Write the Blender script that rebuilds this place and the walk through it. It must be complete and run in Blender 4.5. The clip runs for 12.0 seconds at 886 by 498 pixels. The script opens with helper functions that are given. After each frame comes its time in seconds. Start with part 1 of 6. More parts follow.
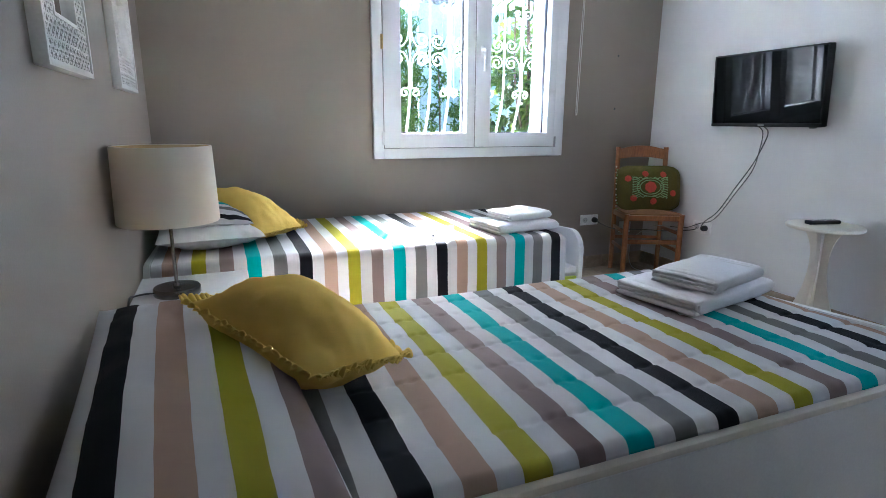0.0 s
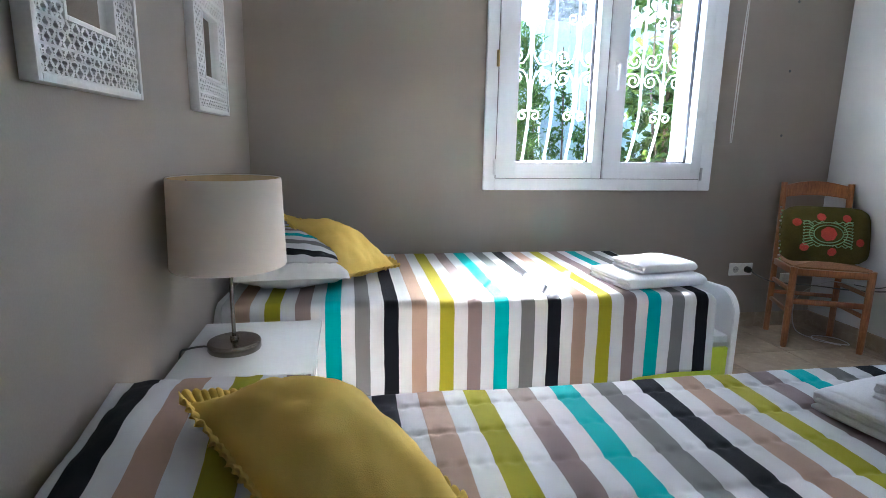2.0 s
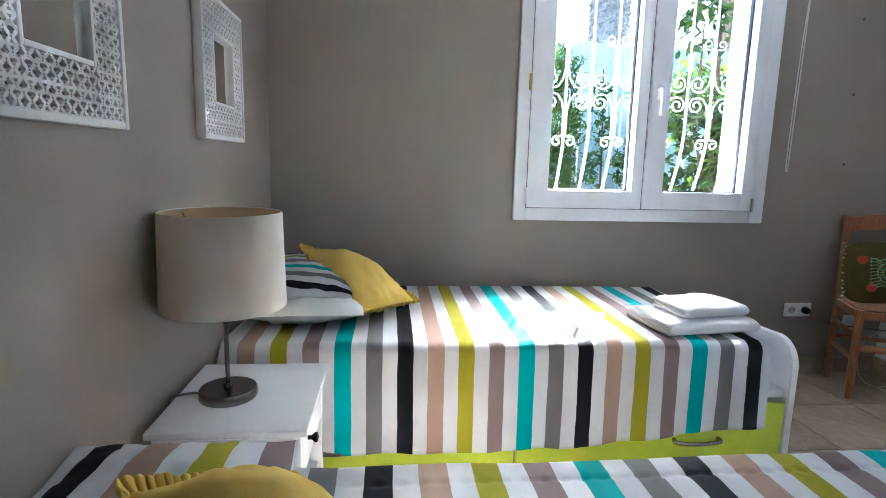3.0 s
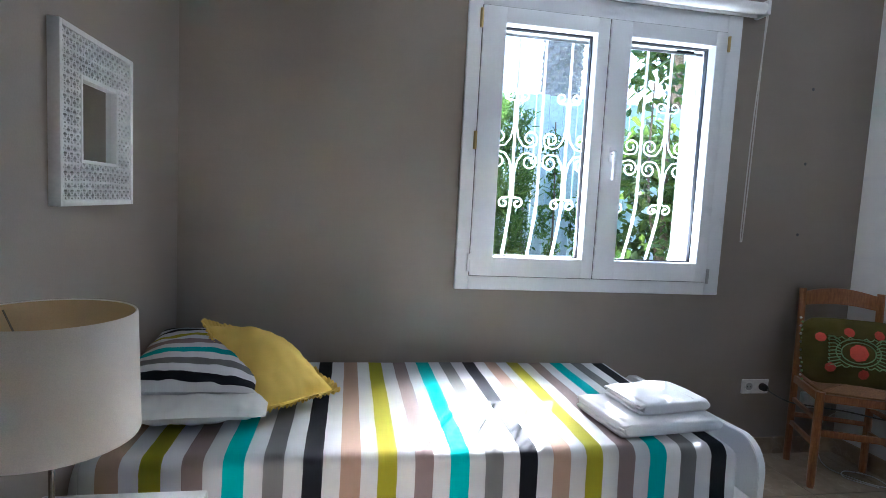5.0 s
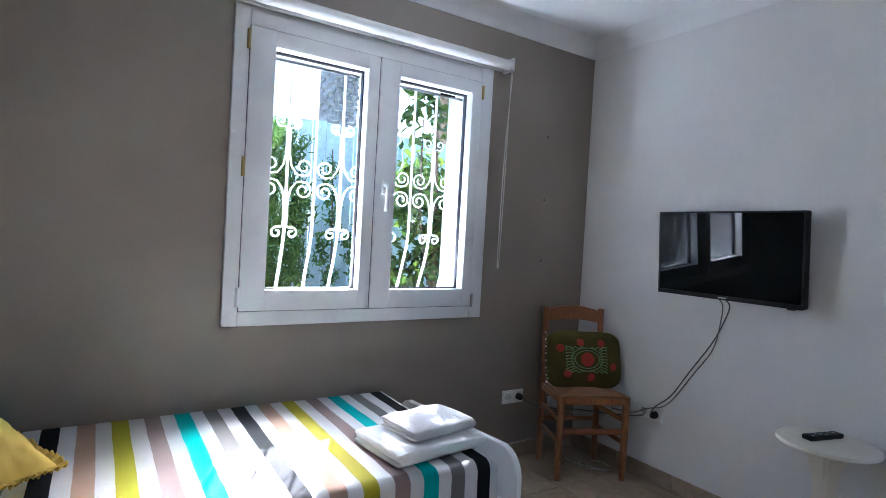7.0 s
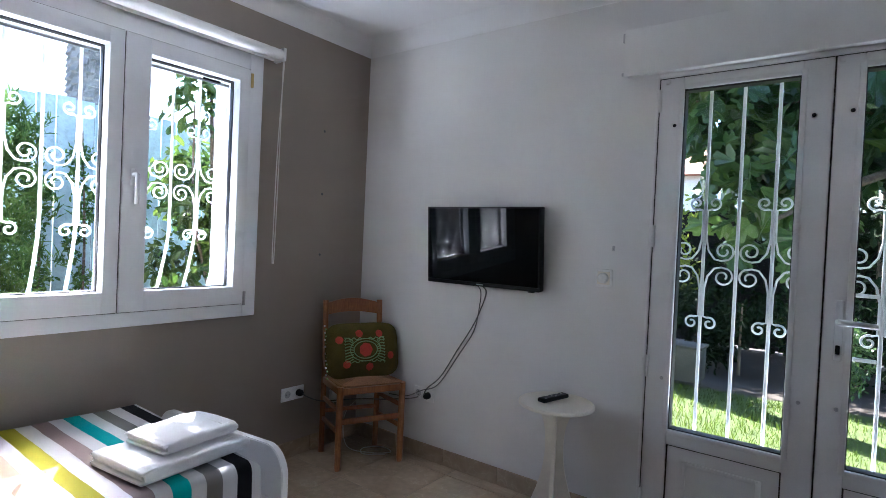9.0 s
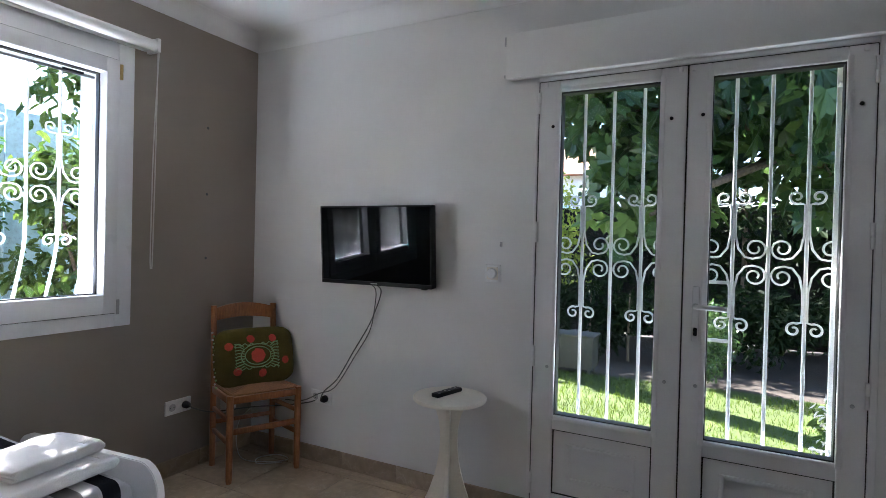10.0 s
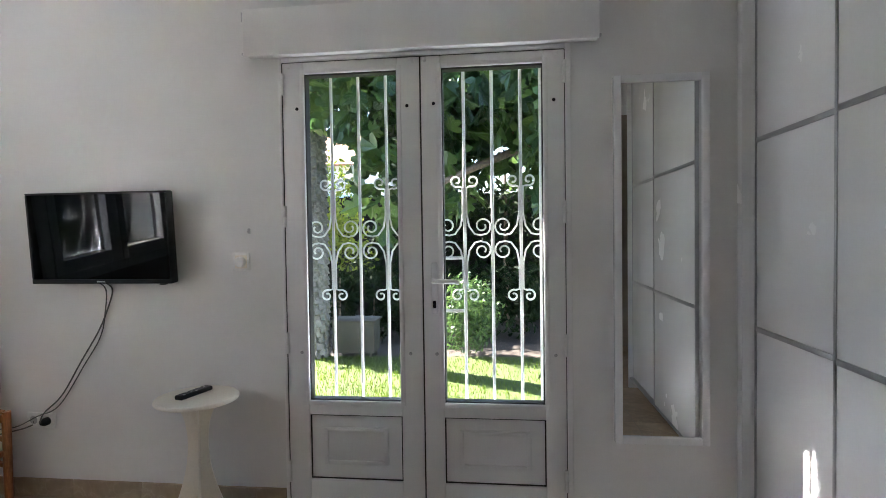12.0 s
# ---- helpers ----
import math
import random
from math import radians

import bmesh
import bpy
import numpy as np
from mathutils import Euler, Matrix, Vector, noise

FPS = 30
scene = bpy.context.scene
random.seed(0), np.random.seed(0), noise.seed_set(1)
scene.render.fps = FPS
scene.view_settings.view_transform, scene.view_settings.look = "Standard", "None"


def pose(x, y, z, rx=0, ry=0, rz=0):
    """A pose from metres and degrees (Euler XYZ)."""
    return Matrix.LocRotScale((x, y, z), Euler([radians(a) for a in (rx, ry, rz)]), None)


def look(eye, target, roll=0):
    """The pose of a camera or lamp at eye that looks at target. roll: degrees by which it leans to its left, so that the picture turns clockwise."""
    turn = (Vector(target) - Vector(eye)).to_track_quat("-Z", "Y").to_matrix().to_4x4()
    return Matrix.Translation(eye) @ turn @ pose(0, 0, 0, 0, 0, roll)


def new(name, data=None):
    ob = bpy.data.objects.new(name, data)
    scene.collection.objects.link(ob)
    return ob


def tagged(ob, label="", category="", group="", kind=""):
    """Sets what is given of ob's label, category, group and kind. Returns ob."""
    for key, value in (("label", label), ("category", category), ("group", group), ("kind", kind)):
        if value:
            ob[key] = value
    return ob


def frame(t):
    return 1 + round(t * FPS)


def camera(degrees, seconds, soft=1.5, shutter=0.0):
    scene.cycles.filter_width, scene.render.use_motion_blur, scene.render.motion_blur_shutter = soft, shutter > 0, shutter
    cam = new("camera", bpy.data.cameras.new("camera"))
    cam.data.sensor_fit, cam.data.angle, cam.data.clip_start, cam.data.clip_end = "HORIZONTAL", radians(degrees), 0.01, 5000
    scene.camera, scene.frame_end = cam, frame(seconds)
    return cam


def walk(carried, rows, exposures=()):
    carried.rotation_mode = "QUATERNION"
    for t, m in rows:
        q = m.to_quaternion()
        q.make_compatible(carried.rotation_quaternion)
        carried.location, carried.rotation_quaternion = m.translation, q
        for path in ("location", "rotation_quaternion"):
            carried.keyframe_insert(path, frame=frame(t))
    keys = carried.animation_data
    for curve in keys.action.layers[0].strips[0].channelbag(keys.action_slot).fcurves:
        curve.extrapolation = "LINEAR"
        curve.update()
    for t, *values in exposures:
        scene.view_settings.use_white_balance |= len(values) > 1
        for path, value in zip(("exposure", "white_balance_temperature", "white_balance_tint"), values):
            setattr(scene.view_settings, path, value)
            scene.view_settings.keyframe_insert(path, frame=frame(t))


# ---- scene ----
cam = camera(78.5, 12.0, soft=0.85)
PATH = [
    (0, (0.036, 0.062, 1.055), (0.771, 1.865, 0.597), 0.3),
    (0.5, (0.089, 0.133, 1.053), (0.718, 1.978, 0.609), 0.3),
    (1, (0.13, 0.237, 1.052), (0.658, 2.119, 0.625), 0.5),
    (1.5, (0.166, 0.366, 1.069), (0.593, 2.275, 0.655), 0.9),
    (2, (0.2, 0.455, 1.08), (0.533, 2.388, 0.692), 1.0),
    (2.5, (0.232, 0.536, 1.1), (0.493, 2.486, 0.742), 1.2),
    (3, (0.285, 0.607, 1.111), (0.479, 2.572, 0.793), 1.4),
    (5, (0.414, 0.879, 1.222), (0.759, 2.841, 1.048), 3.0),
    (5.5, (0.405, 0.917, 1.247), (0.952, 2.835, 1.112), 3.4),
    (6, (0.414, 0.926, 1.257), (1.156, 2.78, 1.15), 3.2),
    (6.5, (0.432, 0.919, 1.255), (1.345, 2.697, 1.185), 3.2),
    (8.5, (0.518, 0.827, 1.264), (2.012, 2.156, 1.231), 3.0),
    (9, (0.545, 0.789, 1.267), (2.143, 1.991, 1.234), 2.6),
    (9.5, (0.567, 0.749, 1.266), (2.254, 1.823, 1.234), 2.0),
    (10, (0.593, 0.706, 1.264), (2.364, 1.635, 1.242), 1.4),
    (10.5, (0.617, 0.651, 1.261), (2.458, 1.431, 1.238), 0.9),
    (11, (0.636, 0.603, 1.248), (2.541, 1.211, 1.217), 0.4),
    (11.5, (0.647, 0.552, 1.248), (2.602, 0.973, 1.199), -0.2),
    (12, (0.658, 0.502, 1.237), (2.644, 0.732, 1.183), -0.8),
]
EXPOSURES = [(0, 4.4, 5400, 14), (3, 4.2, 5450, 14), (5.5, 3.7, 5350, 14), (8.5, 3.6, 5500, 18), (10.5, 3.5, 6000, 17), (12, 3.87, 6250, 17)]
walk(cam, [(t, look(eye, target, roll)) for t, eye, target, roll in PATH], EXPOSURES)

# ---- world and sun ----
WINDOW_WATTS, DOOR_WATTS = 4.7, 2.2
SX, SZ = 0.495, 0.96
SUN_WAY = Vector((SX, 1.0, SZ)).normalized()
world = bpy.data.worlds.new("world")
scene.world = world
world.use_nodes = True
wn = world.node_tree
sky = wn.nodes.new("ShaderNodeTexSky")
sky.sky_type = "NISHITA"
sky.sun_disc = False
sky.sun_elevation = math.asin(SUN_WAY.z)
sky.sun_rotation = math.atan2(SUN_WAY.x, SUN_WAY.y)
sky.dust_density = 0.25
wn.links.new(sky.outputs[0], wn.nodes["Background"].inputs[0])
wn.nodes["Background"].inputs[1].default_value = 0.075
sun = new("sun", bpy.data.lights.new("sun", "SUN"))
sun.data.energy, sun.data.angle, sun.data.color = 5.0, radians(0.53), (1.0, 0.93, 0.82)
sun.matrix_world = look(SUN_WAY * 20, (0, 0, 0))


# lamps added low in both glazed openings to stand for sky and ground light
for lamp_name, at, to, long, deep, watts in (("window_fill_lamp", (1.55, 3.378, 0.922), (1.55, 2.878, 1.322), 1.12, 0.05, WINDOW_WATTS), ("door_fill_lamp", (3.22, 0.865, 0.16), (2.7, 0.865, 1.10), 1.10, 0.14, DOOR_WATTS)):
    lamp = new(lamp_name, bpy.data.lights.new(lamp_name, "AREA"))
    lamp.data.shape, lamp.data.size, lamp.data.size_y = "RECTANGLE", long, deep
    lamp.data.energy, lamp.data.color = watts, (0.92, 0.97, 1.0)
    lamp.matrix_world = look(at, to)


# ---- materials ----
def mat(name, color, rough=0.6, metal=0.0, grain=60.0, amount=0.08, stain=3.0, stain_amount=0.06, bump=0.1, bump_scale=0.0, spec=0.5, per_object=0.0):
    """A plain material with grain and larger stains in its colour, and fine relief."""
    m = bpy.data.materials.new(name)
    m.use_nodes = True
    n, l = m.node_tree.nodes, m.node_tree.links
    b = n["Principled BSDF"]
    b.inputs["Metallic"].default_value, b.inputs["Specular IOR Level"].default_value = metal, spec
    tc = n.new("ShaderNodeTexCoord")
    fine, wide = n.new("ShaderNodeTexNoise"), n.new("ShaderNodeTexNoise")
    fine.inputs["Scale"].default_value, wide.inputs["Scale"].default_value = grain, stain
    fine.inputs["Detail"].default_value, wide.inputs["Detail"].default_value = 4, 5
    for t in (fine, wide):
        l.new(tc.outputs["Object"], t.inputs["Vector"])
    value = None
    for t, a in ((fine, amount), (wide, stain_amount)):
        r = n.new("ShaderNodeMapRange")
        r.inputs["From Min"].default_value, r.inputs["From Max"].default_value = 0.3, 0.7
        r.inputs["To Min"].default_value, r.inputs["To Max"].default_value = 1 - a, 1 + a
        l.new(t.outputs["Fac"], r.inputs["Value"])
        if value is None:
            value = r.outputs[0]
        else:
            p = n.new("ShaderNodeMath")
            p.operation = "MULTIPLY"
            l.new(value, p.inputs[0]), l.new(r.outputs[0], p.inputs[1])
            value = p.outputs[0]
    if per_object:
        info, r, p = n.new("ShaderNodeObjectInfo"), n.new("ShaderNodeMapRange"), n.new("ShaderNodeMath")
        r.inputs["To Min"].default_value, r.inputs["To Max"].default_value = 1 - per_object, 1 + per_object
        p.operation = "MULTIPLY"
        l.new(info.outputs["Random"], r.inputs["Value"])
        l.new(value, p.inputs[0]), l.new(r.outputs[0], p.inputs[1])
        value = p.outputs[0]
    mul = n.new("ShaderNodeVectorMath")
    mul.operation = "SCALE"
    mul.inputs[0].default_value = color
    l.new(value, mul.inputs["Scale"])
    l.new(mul.outputs[0], b.inputs["Base Color"])
    rr = n.new("ShaderNodeMapRange")
    rr.inputs["To Min"].default_value, rr.inputs["To Max"].default_value = max(0.02, rough - 0.08), min(1, rough + 0.08)
    l.new(wide.outputs["Fac"], rr.inputs["Value"])
    l.new(rr.outputs[0], b.inputs["Roughness"])
    if bump:
        bp = n.new("ShaderNodeBump")
        bp.inputs["Strength"].default_value, bp.inputs["Distance"].default_value = bump, 0.003
        src = fine
        if bump_scale:
            src = n.new("ShaderNodeTexNoise")
            src.inputs["Scale"].default_value = bump_scale
            l.new(tc.outputs["Object"], src.inputs["Vector"])
        l.new(src.outputs["Fac"], bp.inputs["Height"])
        l.new(bp.outputs[0], b.inputs["Normal"])
    return m


STRIPES = ((0.0, 0.36, 0.36), (0.17, 0.165, 0.16), (0.006, 0.007, 0.011), (0.40, 0.27, 0.20), (0.33, 0.30, 0.012), (0.24, 0.18, 0.17))


def cloth_mat(name, axis, start, period, order=(0, 1, 2, 3, 4, 5), share=0.52, white=(0.61, 0.605, 0.605)):
    """Woven cotton with six coloured stripes in each period along one axis of the object."""
    m = mat(name, (1, 1, 1), 0.85, grain=900, amount=0.05, stain=9, stain_amount=0.03, bump=0.25, spec=0.2)
    n, l = m.node_tree.nodes, m.node_tree.links
    b = n["Principled BSDF"]
    scale = b.inputs["Base Color"].links[0].from_node
    tc, sep, noise_tex = n.new("ShaderNodeTexCoord"), n.new("ShaderNodeSeparateXYZ"), n.new("ShaderNodeTexNoise")
    l.new(tc.outputs["Object"], sep.inputs[0])
    l.new(tc.outputs["Object"], noise_tex.inputs["Vector"])
    noise_tex.inputs["Scale"].default_value = 7.0
    wob = n.new("ShaderNodeMath")
    wob.operation = "MULTIPLY_ADD"
    l.new(noise_tex.outputs["Fac"], wob.inputs[0])
    wob.inputs[1].default_value = 0.007
    l.new(sep.outputs["XYZ".index(axis)], wob.inputs[2])
    sub, div, fr = n.new("ShaderNodeMath"), n.new("ShaderNodeMath"), n.new("ShaderNodeMath")
    sub.operation, div.operation, fr.operation = "SUBTRACT", "DIVIDE", "FRACT"
    l.new(wob.outputs[0], sub.inputs[0])
    sub.inputs[1].default_value = start + 0.005
    l.new(sub.outputs[0], div.inputs[0])
    div.inputs[1].default_value = period
    l.new(div.outputs[0], fr.inputs[0])
    ramp = n.new("ShaderNodeValToRGB")
    e = ramp.color_ramp
    e.interpolation = "CONSTANT"
    e.elements[0].position, e.elements[0].color = 0, (*STRIPES[order[0]], 1)
    e.elements[1].position, e.elements[1].color = share / 6, (*white, 1)
    for i in range(1, 6):
        for at, c in ((i / 6, STRIPES[order[i]]), ((i + share) / 6, white)):
            el = e.elements.new(at)
            el.color = (*c, 1)
    l.new(fr.outputs[0], ramp.inputs[0])
    l.new(ramp.outputs[0], scale.inputs[0])
    return m


def glass_mat(name):
    m = bpy.data.materials.new(name)
    m.use_nodes = True
    b = m.node_tree.nodes["Principled BSDF"]
    b.inputs["Base Color"].default_value = (0.97, 0.99, 0.98, 1)
    b.inputs["Roughness"].default_value, b.inputs["IOR"].default_value, b.inputs["Transmission Weight"].default_value = 0.0, 1.2, 1.0
    return m


def marble_mat(name):
    m = mat(name, (0.40, 0.31, 0.22), 0.22, grain=25, amount=0.10, stain=4, stain_amount=0.16, bump=0.02, per_object=0.05)
    n, l = m.node_tree.nodes, m.node_tree.links
    scale = n["Principled BSDF"].inputs["Base Color"].links[0].from_node
    tc, warp, vein, ramp = n.new("ShaderNodeTexCoord"), n.new("ShaderNodeTexNoise"), n.new("ShaderNodeTexVoronoi"), n.new("ShaderNodeValToRGB")
    warp.inputs["Scale"].default_value, warp.inputs["Detail"].default_value = 3, 6
    l.new(tc.outputs["Object"], warp.inputs["Vector"])
    vein.feature = "DISTANCE_TO_EDGE"
    vein.inputs["Scale"].default_value = 5
    l.new(warp.outputs["Color"], vein.inputs["Vector"])
    ramp.color_ramp.elements[0].position, ramp.color_ramp.elements[0].color = 0.0, (0.46, 0.37, 0.27, 1)
    ramp.color_ramp.elements[1].position, ramp.color_ramp.elements[1].color = 0.03, (0.40, 0.31, 0.22, 1)
    l.new(vein.outputs["Distance"], ramp.inputs[0])
    l.new(ramp.outputs[0], scale.inputs[0])
    return m


def wood_mat(name, dark, light, rough=0.4, scale=14):
    m = mat(name, light, rough, grain=80, amount=0.1, stain=6, stain_amount=0.1, bump=0.08)
    n, l = m.node_tree.nodes, m.node_tree.links
    sc = n["Principled BSDF"].inputs["Base Color"].links[0].from_node
    tc, mp, nz, ramp = n.new("ShaderNodeTexCoord"), n.new("ShaderNodeMapping"), n.new("ShaderNodeTexNoise"), n.new("ShaderNodeValToRGB")
    mp.inputs["Scale"].default_value = (scale * 3, scale * 3, scale * 0.3)
    l.new(tc.outputs["Object"], mp.inputs[0]), l.new(mp.outputs[0], nz.inputs["Vector"])
    nz.inputs["Detail"].default_value = 6
    ramp.color_ramp.elements[0].position, ramp.color_ramp.elements[0].color = 0.35, (*dark, 1)
    ramp.color_ramp.elements[1].position, ramp.color_ramp.elements[1].color = 0.65, (*light, 1)
    l.new(nz.outputs["Fac"], ramp.inputs[0]), l.new(ramp.outputs[0], sc.inputs[0])
    return m


def leaf_mat(name, dark, light, through_light=0.35, rough=0.34, spec=0.5):
    """Leaves that differ from one to the next and let some light through."""
    m = mat(name, light, rough, grain=30, amount=0.12, stain=2, stain_amount=0.12, bump=0, spec=spec)
    n, l = m.node_tree.nodes, m.node_tree.links
    b = n["Principled BSDF"]
    sc = b.inputs["Base Color"].links[0].from_node
    geo, ramp = n.new("ShaderNodeNewGeometry"), n.new("ShaderNodeValToRGB")
    ramp.color_ramp.elements[0].color, ramp.color_ramp.elements[1].color = (*dark, 1), (*light, 1)
    l.new(geo.outputs["Random Per Island"], ramp.inputs[0]), l.new(ramp.outputs[0], sc.inputs[0])
    tr, mix = n.new("ShaderNodeBsdfTranslucent"), n.new("ShaderNodeMixShader")
    mix.inputs[0].default_value = through_light
    l.new(sc.outputs[0], tr.inputs[0])
    l.new(b.outputs[0], mix.inputs[1]), l.new(tr.outputs[0], mix.inputs[2])
    l.new(mix.outputs[0], n["Material Output"].inputs[0])
    return m


M_TAUPE = mat("taupe_paint", (0.295, 0.250, 0.204), 0.55, grain=220, amount=0.03, stain=1.2, stain_amount=0.05, bump=0.12, bump_scale=140)
M_WHITE = mat("white_paint", (0.75, 0.74, 0.72), 0.7, grain=200, amount=0.02, stain=1.5, stain_amount=0.03, bump=0.15, bump_scale=90)
M_CEIL = mat("ceiling_paint", (0.82, 0.82, 0.81), 0.8, grain=200, amount=0.02, stain=1.5, stain_amount=0.02, bump=0.1, bump_scale=90)
M_RENDER = mat("outside_render", (0.85, 0.84, 0.80), 0.9, grain=90, amount=0.06, stain=2, stain_amount=0.05, bump=0.3)
M_PVC = mat("white_frame_plastic", (0.80, 0.81, 0.83), 0.3, grain=100, amount=0.015, stain=4, stain_amount=0.03, bump=0.02)
M_DOORPAINT = mat("door_paint", (0.76, 0.75, 0.74), 0.38, grain=150, amount=0.02, stain=3, stain_amount=0.05, bump=0.04)
M_GASKET = mat("black_gasket", (0.012, 0.012, 0.012), 0.5, bump=0)
M_JOINT = mat("grey_joint", (0.10, 0.10, 0.10), 0.7, bump=0)
M_BRASS = mat("brass", (0.55, 0.40, 0.18), 0.35, metal=0.9, bump=0.03)
M_STEEL = mat("brushed_steel", (0.27, 0.245, 0.225), 0.22, metal=1.0, grain=300, amount=0.1, bump=0.08)
M_ALU = mat("aluminium", (0.42, 0.42, 0.43), 0.38, metal=0.85, grain=300, amount=0.06, bump=0.04)
M_GRILLE = mat("white_grille_paint", (0.84, 0.84, 0.82), 0.45, grain=60, amount=0.05, stain=8, stain_amount=0.06, bump=0.2)
M_GLASS = glass_mat("window_glass")
M_MARBLE = marble_mat("polished_marble")
M_GROUT = mat("grout", (0.26, 0.21, 0.16), 0.9)
M_LAQ = mat("white_lacquer", (0.80, 0.80, 0.80), 0.25, grain=100, amount=0.015, stain=3, stain_amount=0.03, bump=0.02)
M_CREAM = mat("cream_lacquer", (0.80, 0.75, 0.65), 0.35, grain=100, amount=0.03, stain=5, stain_amount=0.04, bump=0.04)
M_LIME = mat("lime_laminate", (0.50, 0.58, 0.03), 0.35, grain=120, amount=0.03, bump=0.02)
M_BEDWHITE = mat("bed_laminate", (0.78, 0.77, 0.75), 0.4, grain=160, amount=0.03, stain=5, stain_amount=0.03, bump=0.04)
M_YELLOW = mat("yellow_cotton", (0.85, 0.60, 0.14), 0.9, grain=700, amount=0.08, stain=7, stain_amount=0.07, bump=0.3, spec=0.2)
M_SHEET = mat("white_cotton", (0.80, 0.79, 0.76), 0.9, grain=600, amount=0.04, stain=10, stain_amount=0.03, bump=0.3, spec=0.2)
M_TERRY = mat("white_terry", (0.84, 0.83, 0.83), 0.95, grain=420, amount=0.08, stain=10, stain_amount=0.03, bump=0.9, spec=0.1)
M_SHADE = mat("linen_shade", (0.88, 0.83, 0.77), 0.9, grain=500, amount=0.06, stain=4, stain_amount=0.03, bump=0.3, spec=0.2)
M_SHADE_IN = mat("shade_lining", (0.72, 0.55, 0.32), 0.8, grain=300, amount=0.04, bump=0.1)
for m_ in (M_SHADE, M_SHADE_IN):
    n_, l_ = m_.node_tree.nodes, m_.node_tree.links
    tr_, mx_ = n_.new("ShaderNodeBsdfTranslucent"), n_.new("ShaderNodeMixShader")
    l_.new(n_["Principled BSDF"].inputs["Base Color"].links[0].from_socket, tr_.inputs[0])
    l_.new(n_["Principled BSDF"].outputs[0], mx_.inputs[1]), l_.new(tr_.outputs[0], mx_.inputs[2])
    l_.new(mx_.outputs[0], n_["Material Output"].inputs[0])
    mx_.inputs[0].default_value = 0.30
M_BLACK = mat("black_plastic", (0.008, 0.008, 0.009), 0.45, spec=0.25, grain=200, amount=0.1, bump=0.05)
M_SCREEN = mat("tv_screen", (0.003, 0.004, 0.005), 0.04, grain=3, amount=0.1, bump=0, spec=0.18)
M_GREYPLASTIC = mat("grey_plastic", (0.45, 0.45, 0.45), 0.4)
M_WHITEPLASTIC = mat("white_plastic", (0.80, 0.80, 0.78), 0.35, bump=0.02)
M_CABLE = mat("cable_grey", (0.10, 0.10, 0.10), 0.5)
M_WHITECABLE = mat("cable_white", (0.65, 0.63, 0.58), 0.5)
M_WOOD = wood_mat("chair_wood", (0.26, 0.090, 0.028), (0.38, 0.145, 0.048), 0.35)
M_RUSH = mat("woven_rush", (0.30, 0.15, 0.07), 0.8, grain=180, amount=0.3, bump=0.5)
M_OLIVE = mat("olive_wool", (0.100, 0.085, 0.020), 0.95, grain=400, amount=0.25, stain=12, stain_amount=0.15, bump=0.6, spec=0.1)
M_RED = mat("red_wool", (0.58, 0.085, 0.055), 0.95, grain=400, amount=0.2, bump=0.6, spec=0.1)
M_GREENWOOL = mat("pale_green_wool", (0.30, 0.46, 0.21), 0.95, grain=400, amount=0.2, bump=0.6, spec=0.1)
M_MIRROR = mat("mirror_silver", (0.93, 0.94, 0.93), 0.01, metal=1.0, grain=3, amount=0.005, stain_amount=0.005, bump=0)
M_MIRROR.node_tree.nodes["Map Range.002"].inputs["To Min"].default_value = 0.0
M_MIRROR.node_tree.nodes["Map Range.002"].inputs["To Max"].default_value = 0.01
M_SCREEN.node_tree.nodes["Map Range.002"].inputs["To Min"].default_value = 0.01
M_SCREEN.node_tree.nodes["Map Range.002"].inputs["To Max"].default_value = 0.03
M_FRET = mat("white_fretwork", (0.80, 0.79, 0.77), 0.5, grain=120, amount=0.04, bump=0.1)
M_FRETBACK = mat("grey_backing", (0.17, 0.16, 0.15), 0.7)
M_COVER_A = cloth_mat("striped_cover_near", "X", 0.660, 0.636)
M_COVER_B = cloth_mat("striped_cover_far", "X", 0.727, 0.6255)
M_BOLSTER = cloth_mat("striped_bolster", "X", -0.350, 0.585)
M_PILLOW = cloth_mat("striped_pillowcase", "Y", -0.275, 0.50, order=(2, 1, 0, 5, 4, 2), share=0.5)
M_GRASS = leaf_mat("grass_blades", (0.045, 0.085, 0.006), (0.12, 0.175, 0.018), 0.35, 0.65, 0.15)
# weathered pale box, its colour darkened to stand in for shade
M_SHADED_BOX = mat("weathered_shaded_box_paint", (0.055, 0.053, 0.043), 0.8, grain=40, amount=0.15, stain=5, stain_amount=0.2, bump=0.3)
M_SOIL = mat("garden_soil", (0.040, 0.030, 0.021), 0.95, grain=14, amount=0.35, stain=1.3, stain_amount=0.3, bump=0.8)
M_LAWN = mat("lawn_ground", (0.045, 0.068, 0.008), 0.95, grain=40, amount=0.35, stain=1.5, stain_amount=0.2, bump=0.8)
M_FIG = leaf_mat("fig_leaf", (0.020, 0.055, 0.018), (0.105, 0.180, 0.045), 0.35)
M_SHRUB = leaf_mat("shrub_leaf", (0.05, 0.11, 0.02), (0.13, 0.20, 0.035), 0.3)
M_BRIGHT = leaf_mat("yellow_green_leaf", (0.16, 0.24, 0.03), (0.38, 0.42, 0.06), 0.4)
M_CYPRESS = leaf_mat("cypress_spray", (0.05, 0.12, 0.028), (0.15, 0.25, 0.06), 0.35, 0.6, 0.2)
# near-black leaves: the back garden's deep shade is put into their colour
M_SHADELEAF = leaf_mat("shade_dark_leaf", (0.008, 0.016, 0.006), (0.020, 0.036, 0.010), 0.1, 0.7, 0.12)
